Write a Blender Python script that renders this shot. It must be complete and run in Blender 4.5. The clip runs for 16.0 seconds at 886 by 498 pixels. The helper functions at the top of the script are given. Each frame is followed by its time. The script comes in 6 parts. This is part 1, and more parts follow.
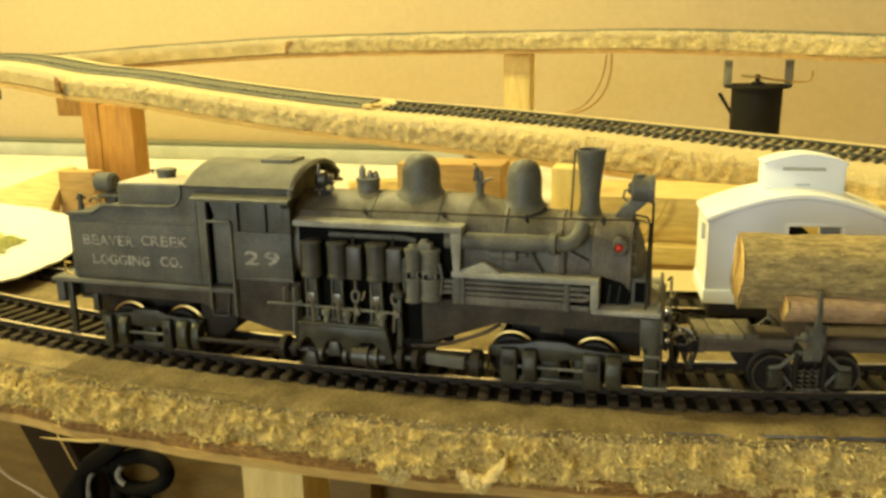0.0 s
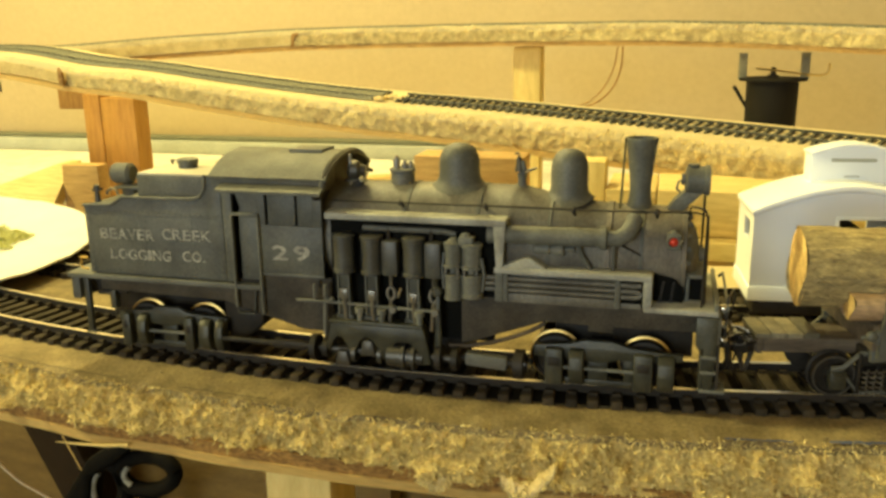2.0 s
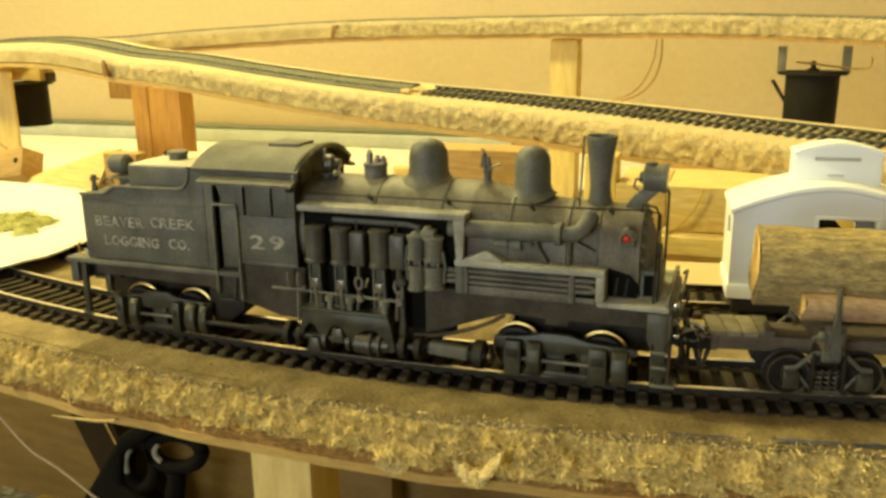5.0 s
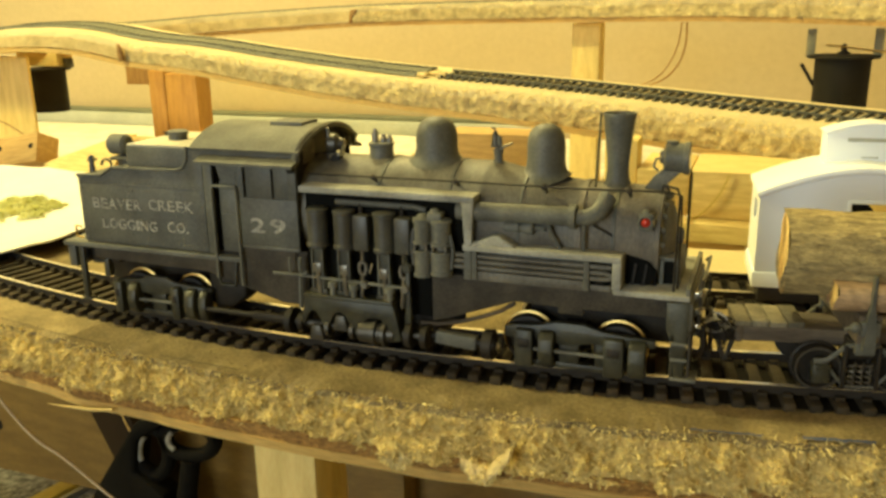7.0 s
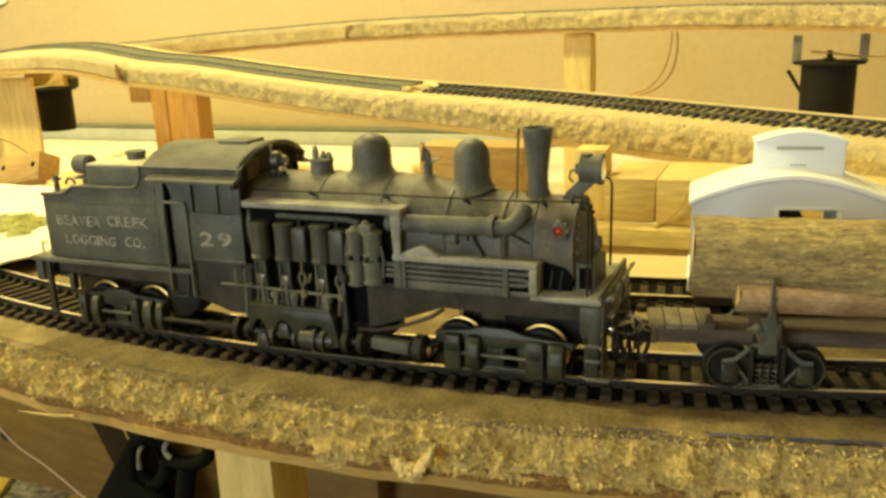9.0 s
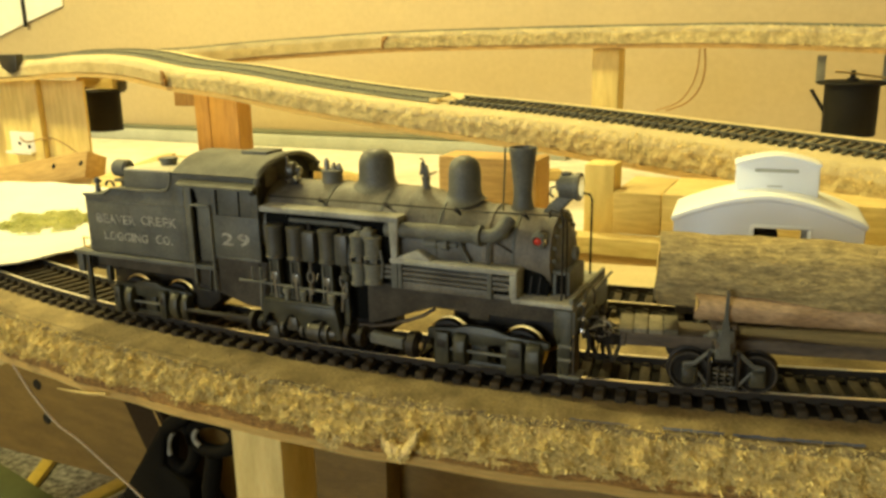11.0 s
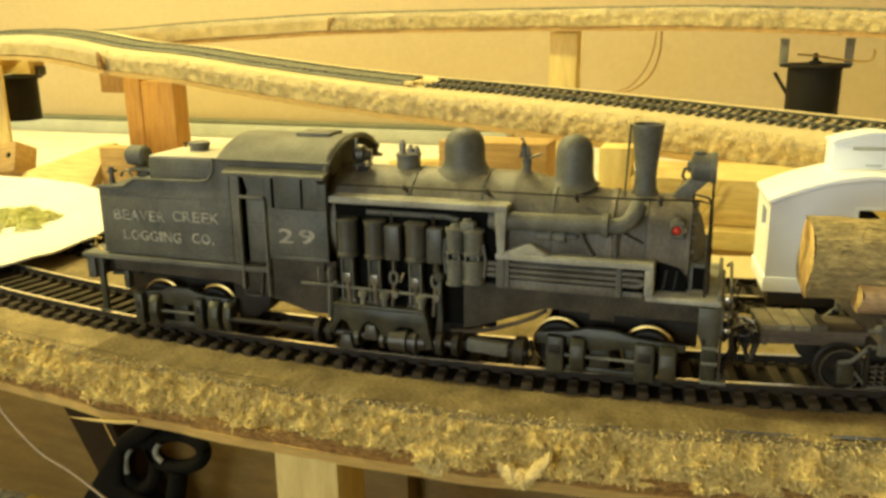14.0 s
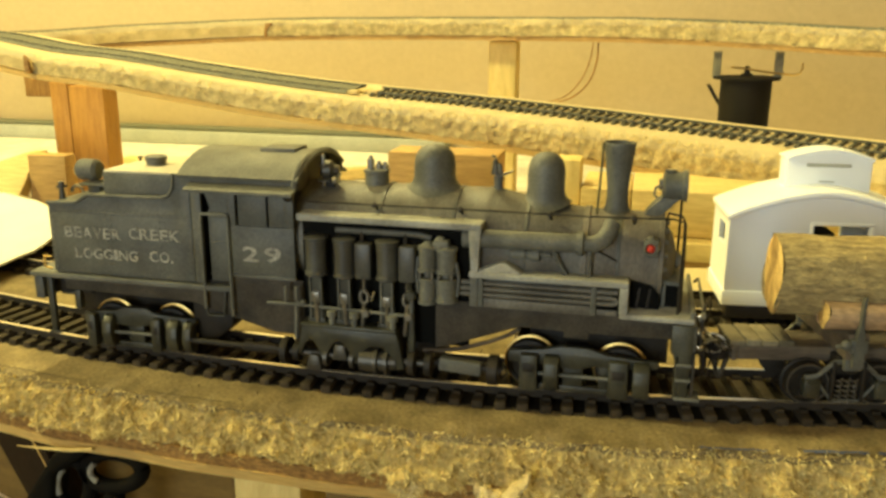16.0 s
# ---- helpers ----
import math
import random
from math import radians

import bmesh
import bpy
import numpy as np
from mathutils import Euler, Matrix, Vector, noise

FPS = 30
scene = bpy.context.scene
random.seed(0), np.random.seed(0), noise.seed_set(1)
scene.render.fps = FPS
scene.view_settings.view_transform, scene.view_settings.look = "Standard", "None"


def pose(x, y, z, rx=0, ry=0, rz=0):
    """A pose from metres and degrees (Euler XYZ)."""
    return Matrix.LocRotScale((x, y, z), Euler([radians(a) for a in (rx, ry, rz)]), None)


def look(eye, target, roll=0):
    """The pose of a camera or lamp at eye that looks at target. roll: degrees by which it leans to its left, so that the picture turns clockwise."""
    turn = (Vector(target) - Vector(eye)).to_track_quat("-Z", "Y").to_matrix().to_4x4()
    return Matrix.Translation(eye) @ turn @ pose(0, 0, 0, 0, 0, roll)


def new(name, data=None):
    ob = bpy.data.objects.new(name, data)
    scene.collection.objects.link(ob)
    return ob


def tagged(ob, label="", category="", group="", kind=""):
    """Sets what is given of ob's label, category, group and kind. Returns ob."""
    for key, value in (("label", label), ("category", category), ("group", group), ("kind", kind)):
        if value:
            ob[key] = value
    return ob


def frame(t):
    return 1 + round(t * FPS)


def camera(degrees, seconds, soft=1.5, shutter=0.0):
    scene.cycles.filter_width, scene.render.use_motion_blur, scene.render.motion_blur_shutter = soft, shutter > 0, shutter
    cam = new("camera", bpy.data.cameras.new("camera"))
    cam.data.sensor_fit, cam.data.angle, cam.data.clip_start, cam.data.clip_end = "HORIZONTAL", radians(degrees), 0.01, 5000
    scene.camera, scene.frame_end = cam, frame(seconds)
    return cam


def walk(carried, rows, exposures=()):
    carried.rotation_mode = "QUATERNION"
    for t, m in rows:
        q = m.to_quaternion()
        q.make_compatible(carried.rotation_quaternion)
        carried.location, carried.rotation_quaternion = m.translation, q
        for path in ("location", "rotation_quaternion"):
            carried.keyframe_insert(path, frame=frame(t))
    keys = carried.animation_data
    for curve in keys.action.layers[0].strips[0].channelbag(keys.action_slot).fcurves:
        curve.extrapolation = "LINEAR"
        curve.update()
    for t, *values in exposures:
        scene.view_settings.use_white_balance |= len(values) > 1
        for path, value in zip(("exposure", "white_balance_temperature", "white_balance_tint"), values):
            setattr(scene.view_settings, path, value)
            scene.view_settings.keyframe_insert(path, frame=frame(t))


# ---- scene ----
cam = camera(55.0, 16.0, soft=3.0)
PATH = [
    (0.0, 0.03954, 0.07749, 1.08448, -14.316, 15.667, -0.914),
    (0.5, 0.04476, 0.07654, 1.08409, -14.952, 17.497, -0.303),
    (1.0, 0.04043, 0.08251, 1.08168, -14.741, 17.760, -0.880),
    (1.5, 0.03173, 0.08682, 1.07804, -15.182, 16.454, -1.600),
    (2.0, 0.02698, 0.08505, 1.08148, -14.577, 15.423, -0.822),
    (2.5, 0.03318, 0.08438, 1.08282, -14.938, 15.071, -0.567),
    (3.0, 0.03898, 0.08565, 1.08364, -14.848, 16.981, -0.974),
    (3.5, 0.04024, 0.09014, 1.08077, -15.608, 17.923, -0.412),
    (5.8, 0.05283, 0.08411, 1.08434, -15.079, 20.598, -0.548),
    (6.0, 0.05145, 0.08576, 1.08186, -15.301, 20.801, -0.356),
    (6.5, 0.05316, 0.09222, 1.07850, -15.803, 20.360, -0.208),
    (7.0, 0.04950, 0.09582, 1.07950, -15.872, 21.167, -1.017),
    (7.5, 0.05032, 0.09920, 1.08135, -14.823, 22.213, -1.491),
    (8.0, 0.05487, 0.10810, 1.07948, -15.461, 20.972, -1.660),
    (8.5, 0.05622, 0.10288, 1.08075, -15.095, 21.904, -2.047),
    (9.0, 0.07212, 0.09418, 1.08166, -15.171, 22.612, -2.214),
    (9.2, 0.08115, 0.09057, 1.08389, -15.403, 22.802, -2.265),
    (11.3, 0.09069, 0.08017, 1.08672, -14.659, 25.470, -1.144),
    (11.5, 0.08431, 0.08121, 1.08586, -14.960, 25.159, -1.226),
    (12.0, 0.07292, 0.08594, 1.08655, -15.253, 23.648, -1.026),
    (12.5, 0.05376, 0.09146, 1.08467, -15.251, 22.010, -0.622),
    (13.0, 0.04608, 0.08929, 1.08280, -15.395, 20.442, 0.007),
    (13.5, 0.04239, 0.08819, 1.08102, -15.549, 19.382, -0.729),
    (14.0, 0.03585, 0.08794, 1.08116, -15.485, 18.491, -0.804),
    (14.5, 0.03449, 0.08701, 1.08452, -15.122, 16.695, -0.316),
    (15.0, 0.02886, 0.08513, 1.08331, -15.172, 15.390, -0.554),
    (15.5, 0.02695, 0.08177, 1.08488, -14.976, 14.400, 0.037),
    (16.0, 0.02570, 0.08864, 1.08335, -15.182, 13.545, 0.226),
]
walk(cam, [(t, pose(x, y, z, 90 + pitch, 0, yaw) @ pose(0, 0, 0, 0, 0, roll)) for t, x, y, z, pitch, yaw, roll in PATH],
     exposures=((0.0, 0.0), (9.2, 0.0), (11.3, -0.10), (12.5, -0.08), (13.5, 0.0), (16.0, 0.0)))

# ---- light ----
world = bpy.data.worlds.new("room_air")
scene.world = world
world.use_nodes = True
world.node_tree.nodes["Background"].inputs["Color"].default_value = (1.0, 0.94, 0.76, 1)
world.node_tree.nodes["Background"].inputs["Strength"].default_value = 0.022


def lamp(name, kind, at, target, power, colour, size):
    data = bpy.data.lights.new(name, kind)
    data.energy, data.color = power, colour
    if kind == "AREA":
        data.shape, data.size = "DISK", size
    else:
        data.shadow_soft_size = size
    ob = new(name, data)
    ob.matrix_world = look(at, target)
    return ob


lamp("ceiling_bulb", "POINT", (-0.40, 0.79, 1.86), (0, 0.3, 1), 32.5, (0.99, 0.885, 0.375), 0.08)
lamp("ceiling_bulb", "POINT", (-0.98, 0.14, 1.75), (0, 0.3, 1), 50.0, (0.99, 0.885, 0.375), 0.08)
# cool front fill added from behind the camera; its source is assumed
lamp("front_fill_light", "AREA", (-0.50, -1.74, 1.36), (0.0, 0.3, 1.0), 17.8, (0.84, 0.97, 1.0), 0.95)
scene.view_settings.exposure = 0.0


# ---- materials ----
def material(name, colour, rough=0.6, metal=0.0, vary=0.25, scale=300.0, fine=2500.0, bump=0.0002, second=None, stretch=(1, 1, 1), random_by="", coat=0.0):
    """A surface with broad blotches, fine grain and a little relief."""
    m = bpy.data.materials.new(name)
    m.use_nodes = True
    nt = m.node_tree
    nd, ln = nt.nodes, nt.links
    bsdf = nd["Principled BSDF"]
    bsdf.inputs["Roughness"].default_value = rough
    bsdf.inputs["Metallic"].default_value = metal
    bsdf.inputs["Coat Weight"].default_value = coat
    tc = nd.new("ShaderNodeTexCoord")
    mp = nd.new("ShaderNodeMapping")
    mp.inputs["Scale"].default_value = stretch
    ln.new(tc.outputs["Object"], mp.inputs["Vector"])
    big = nd.new("ShaderNodeTexNoise")
    big.inputs["Scale"].default_value, big.inputs["Detail"].default_value = scale, 5
    small = nd.new("ShaderNodeTexNoise")
    small.inputs["Scale"].default_value, small.inputs["Detail"].default_value = fine, 3
    for n in (big, small):
        ln.new(mp.outputs["Vector"], n.inputs["Vector"])
    ramp = nd.new("ShaderNodeValToRGB")
    c2 = second or tuple(c * (1 - 0.5 * vary) for c in colour)
    c1 = tuple(min(1, c * (1 + 0.35 * vary)) for c in colour)
    ramp.color_ramp.elements[0].position, ramp.color_ramp.elements[1].position = 0.32, 0.68
    ramp.color_ramp.elements[0].color, ramp.color_ramp.elements[1].color = (*c2, 1), (*c1, 1)
    ln.new(big.outputs["Fac"], ramp.inputs["Fac"])
    mix = nd.new("ShaderNodeMix")
    mix.data_type, mix.blend_type = "RGBA", "OVERLAY"
    mix.inputs["Factor"].default_value = min(1.0, vary * 1.3)
    ln.new(ramp.outputs["Color"], mix.inputs[6])
    ln.new(small.outputs["Color"], mix.inputs[7])
    out = mix.outputs[2]
    grey = nd.new("ShaderNodeRGBToBW")
    ln.new(small.outputs["Color"], grey.inputs["Color"])
    ln.new(grey.outputs["Val"], mix.inputs[7])
    if random_by:
        info = nd.new("ShaderNodeObjectInfo" if random_by == "object" else "ShaderNodeNewGeometry")
        hsv = nd.new("ShaderNodeHueSaturation")
        rng = nd.new("ShaderNodeMapRange")
        rng.inputs["To Min"].default_value, rng.inputs["To Max"].default_value = 0.65, 1.3
        ln.new(info.outputs["Random" if random_by == "object" else "Random Per Island"], rng.inputs["Value"])
        ln.new(rng.outputs["Result"], hsv.inputs["Value"])
        ln.new(out, hsv.inputs["Color"])
        out = hsv.outputs["Color"]
    ln.new(out, bsdf.inputs["Base Color"])
    if bump:
        bp = nd.new("ShaderNodeBump")
        bp.inputs["Distance"].default_value = bump
        add = nd.new("ShaderNodeMath")
        ln.new(big.outputs["Fac"], add.inputs[0])
        ln.new(small.outputs["Fac"], add.inputs[1])
        ln.new(add.outputs[0], bp.inputs["Height"])
        ln.new(bp.outputs["Normal"], bsdf.inputs["Normal"])
    return m


def wood(name, light, dark, scale=60.0, along=(1, 14, 14), rough=0.6):
    return material(name, light, rough, 0, 0.3, scale, scale * 9, 0.0003, second=dark, stretch=along)


M = {
    "wall": material("painted_wallboard", (0.515, 0.400, 0.225), 0.9, 0, 0.10, 4, 160, 0.00012),
    "ceiling": material("dull_unseen_ceiling", (0.40, 0.36, 0.28), 0.9, 0, 0.1, 5, 150, 0.0004),
    "carpet": material("grey_carpet", (0.34, 0.33, 0.28), 0.95, 0, 0.7, 95, 330, 0.004, second=(0.085, 0.08, 0.065)),
    "fibre": material("torn_fibreboard", (0.6678, 0.5035, 0.1749), 0.95, 0, 0.35, 420, 1100, 0.0010, second=(0.4664, 0.3339, 0.1060)),
    "fibre_top": material("fibreboard_face", (0.2630, 0.1982, 0.0873), 0.92, 0, 0.6, 110, 1100, 0.0004, second=(0.1618, 0.1181, 0.0485)),
    "fibre_pale": material("pale_fibreboard_face", (0.60, 0.49, 0.26), 0.92, 0, 0.2, 60, 1200, 0.0003),
    "fibre_clump": material("pale_torn_fibre", (0.72, 0.57, 0.27), 0.95, 0, 0.4, 260, 1200, 0.0006, second=(0.56, 0.42, 0.17)),
    "tuft": material("paper_fibre_tuft", (0.84, 0.68, 0.27), 0.95, 0, 0.55, 500, 2500, 0.0002, random_by="island"),
    "ply": wood("plywood_edge", (0.78, 0.54, 0.18), (0.66, 0.42, 0.12), 70, (3, 3, 40)),
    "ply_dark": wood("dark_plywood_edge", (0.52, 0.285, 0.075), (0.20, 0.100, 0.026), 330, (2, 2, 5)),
    "fibre_smooth": material("pale_cut_fibreboard_edge", (0.66, 0.52, 0.235), 0.95, 0, 0.35, 60, 900, 0.0005, second=(0.52, 0.395, 0.165)),
    "fibre_far": material("pale_torn_fibreboard", (0.63, 0.50, 0.225), 0.95, 0, 0.45, 200, 1000, 0.0008, second=(0.46, 0.355, 0.15)),
    # tank-top dust with its bright lighting put into the colour
    "cream": material("cream_lit_dusty_tank_top", (0.64, 0.59, 0.43), 0.85, 0, 0.3, 120, 1200, 0.0001),
    "pine": wood("pale_pine", (0.74, 0.57, 0.22), (0.64, 0.46, 0.15), 40, (2, 16, 16)),
    "pine_up": wood("pale_pine_upright", (0.80, 0.62, 0.22), (0.73, 0.545, 0.17), 26, (9, 9, 1.5)),
    "oak": wood("brown_wood", (0.60, 0.375, 0.115), (0.49, 0.29, 0.078), 40, (2, 16, 16)),
    "amber_up": wood("amber_wood_upright", (0.46, 0.235, 0.040), (0.37, 0.175, 0.026), 26, (10, 10, 1.5)),
    "oak_up": wood("brown_wood_upright", (0.38, 0.21, 0.055), (0.27, 0.14, 0.032), 40, (16, 16, 2)),
    "panel": wood("plywood_panel", (0.195, 0.119, 0.028), (0.158, 0.093, 0.021), 22, (1.5, 6, 6)),
    # colour of the shadow line above the wall strip
    "strip_shade": material("dark_green_strip_shade", (0.17, 0.17, 0.11), 0.7, 0, 0.3, 30, 400, 0.0002),
    "strip": material("grey_green_strip", (0.42, 0.43, 0.36), 0.7, 0, 0.2, 30, 400, 0.0002),
    "steel": material("nickel_rail", (0.82, 0.78, 0.68), 0.27, 0.9, 0.15, 200, 2000, 0.0),
    "rail": material("tarnished_rail_side", (0.0300, 0.0240, 0.0165), 0.75, 0.0, 0.3, 300, 2500, 0.0),
    "tie": material("dusty_brown_tie_plastic", (0.0468, 0.0351, 0.0195), 0.78, 0, 0.4, 250, 2000, 0.0001, second=(0.0247, 0.0189, 0.0111), random_by="object"),
    "tie_olive": material("dusty_olive_tie_plastic", (0.085, 0.082, 0.052), 0.7, 0, 0.4, 150, 1500, 0.0001, second=(0.045, 0.043, 0.028), random_by="object"),
    "rail_grey": material("dusty_grey_rail", (0.20, 0.195, 0.15), 0.5, 0.2, 0.3, 150, 1500, 0.0),
    "tie_pale": material("pale_dusty_tie_plastic", (0.27, 0.255, 0.165), 0.85, 0, 0.35, 100, 1500, 0.0001, second=(0.19, 0.18, 0.115)),
    "tie_dusty": material("dusty_tie_plastic", (0.185, 0.18, 0.125), 0.85, 0, 0.3, 100, 1500, 0.0001, second=(0.14, 0.135, 0.092)),
    "loco": material("weathered_grey_black_paint", (0.1085, 0.1079, 0.0859), 0.55, 0.0, 0.45, 120, 1600, 0.00005, second=(0.0712, 0.0710, 0.0565)),
    "loco_gloss": material("oily_black_engine_paint", (0.066, 0.066, 0.053), 0.42, 0.0, 0.5, 120, 2200, 0.00005, second=(0.044, 0.040, 0.031)),
    "loco_light": material("pale_dust_on_paint", (0.3740, 0.3685, 0.3025), 0.8, 0.0, 0.35, 150, 1600, 0.00006, second=(0.2200, 0.2145, 0.1760)),
    "brace": wood("dark_brown_brace", (0.026, 0.016, 0.008), (0.017, 0.010, 0.005), 60, (10, 10, 2)),
    "yellow": material("yellow_paint", (0.55, 0.40, 0.06), 0.5, 0, 0.2, 60, 600, 0.0),
    "loco_dusty": material("dusty_grey_black_paint", (0.1386, 0.1375, 0.1089), 0.66, 0.0, 0.45, 110, 1600, 0.00006, second=(0.0814, 0.0803, 0.0627)),
    "loco_boiler": material("dust_streaked_boiler_paint", (0.1512, 0.1411, 0.1086), 0.56, 0.0, 0.6, 90, 1400, 0.00008, second=(0.0650, 0.0560, 0.0414), stretch=(1.6, 1, 0.7)),
    "loco_smokebox": material("heat_stained_smokebox_paint", (0.1650, 0.1430, 0.1034), 0.6, 0.0, 0.6, 90, 1400, 0.00008, second=(0.0792, 0.0671, 0.0484), stretch=(1.6, 1, 0.7)),
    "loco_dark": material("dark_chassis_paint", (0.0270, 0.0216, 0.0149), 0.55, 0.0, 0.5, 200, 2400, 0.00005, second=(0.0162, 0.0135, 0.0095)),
    "loco_olive": material("grimy_olive_chassis", (0.0553, 0.0534, 0.0340), 0.40, 0.1, 0.5, 200, 2400, 0.00006, second=(0.0290, 0.0277, 0.0179)),
    "loco_sill": material("dull_brown_grey_sill_paint", (0.068, 0.058, 0.042), 0.7, 0.0, 0.5, 140, 1800, 0.00006, second=(0.040, 0.034, 0.025)),
    "yellow_dark": material("grimy_yellow_rod_paint", (0.10, 0.085, 0.02), 0.5, 0, 0.3, 200, 1500, 0.0),
    "bright": material("bare_bright_metal", (0.55, 0.53, 0.48), 0.22, 1.0, 0.2, 400, 2400, 0.0),
    "brass": material("brass_tyre", (0.66, 0.47, 0.16), 0.42, 1.0, 0.2, 400, 2400, 0.0),
    "letter": material("worn_cream_lettering", (0.3956, 0.3784, 0.3010), 0.7, 0, 0.7, 500, 2600, 0.0, second=(0.1892, 0.1806, 0.1462)),
    "red": material("red_lens", (0.48, 0.03, 0.012), 0.3, 0, 0.2, 800, 2500, 0.0),
    "bark": material("log_bark", (0.45, 0.35, 0.15), 0.92, 0, 0.7, 900, 2800, 0.0010, second=(0.255, 0.195, 0.085), stretch=(0.32, 1, 1)),
    "log_end": material("cut_log_end", (0.66, 0.46, 0.16), 0.85, 0, 0.5, 300, 1800, 0.0003, second=(0.42, 0.25, 0.07)),
    "twig": material("reddish_twig_bark", (0.38, 0.26, 0.14), 0.85, 0, 0.6, 200, 1600, 0.0003, second=(0.23, 0.135, 0.06), stretch=(0.4, 1, 1)),
    "sill": material("stained_car_timber", (0.115, 0.088, 0.055), 0.8, 0, 0.6, 150, 1600, 0.0002, second=(0.06, 0.045, 0.03), stretch=(0.3, 2, 2)),
    "deck": material("weathered_deck_board", (0.2080, 0.1840, 0.1200), 0.85, 0, 0.5, 200, 1600, 0.0002, second=(0.1280, 0.1120, 0.0720), random_by="object"),
    "styrene": material("white_styrene", (0.865, 0.905, 0.925), 0.45, 0, 0.05, 60, 1500, 0.00003),
    "paper": material("white_paper_plate", (0.84, 0.82, 0.74), 0.8, 0, 0.08, 60, 900, 0.0001),
    "foam": material("green_ground_foam", (0.74, 0.72, 0.33), 0.95, 0, 0.3, 160, 900, 0.0002, second=(0.58, 0.60, 0.23)),
    # near-black for the plastic rail webs and for shade between ties
    "roadbed": material("black_web_and_gap_shade", (0.012, 0.010, 0.007), 0.9, 0, 0.4, 200, 1500, 0.0001),
    "worn_metal": material("oily_worn_rod_metal", (0.20, 0.185, 0.15), 0.35, 0.7, 0.4, 300, 2000, 0.0),
    # near-black for recesses, with their shade put into the colour
    "recess_shade": material("black_recess_shade", (0.006, 0.006, 0.005), 0.9, 0, 0.3, 80, 1500, 0.0),
    "black": material("black_plastic", (0.014, 0.012, 0.009), 0.7, 0, 0.3, 80, 1500, 0.00005),
    "grip": material("black_rubber_grip", (0.0075, 0.0065, 0.005), 0.8, 0, 0.3, 80, 1500, 0.00005),
    "dark_metal": material("dark_blued_metal", (0.075, 0.070, 0.058), 0.4, 0.6, 0.3, 100, 1500, 0.00005),
    "grey_metal": material("grey_wire_metal", (0.35, 0.34, 0.30), 0.4, 0.8, 0.2, 200, 1500, 0.0),
    "green_card": material("dull_green_packet_card", (0.085, 0.105, 0.035), 0.6, 0, 0.3, 30, 400, 0.0001),
    "wire": material("cream_wire_insulation", (0.62, 0.48, 0.27), 0.5, 0, 0.2, 300, 1500, 0.0),
    "plaster": material("white_plaster_scrap", (0.78, 0.74, 0.62), 0.9, 0, 0.3, 60, 700, 0.0006),
    "blue": material("blue_marker", (0.060, 0.075, 0.165), 0.8, 0, 0.5, 500, 1500, 0.0),
}

for name, level in (("black", 0.2), ("recess_shade", 0.1), ("roadbed", 0.1), ("tie", 0.2), ("loco_olive", 0.4), ("loco_dark", 0.25), ("loco_sill", 0.2), ("rail", 0.25), ("brace", 0.1), ("grip", 0.08)):
    M[name].node_tree.nodes["Principled BSDF"].inputs["Specular IOR Level"].default_value = level


# ---- mesh helpers (millimetres inside a thing: K scales them) ----
K = 0.001


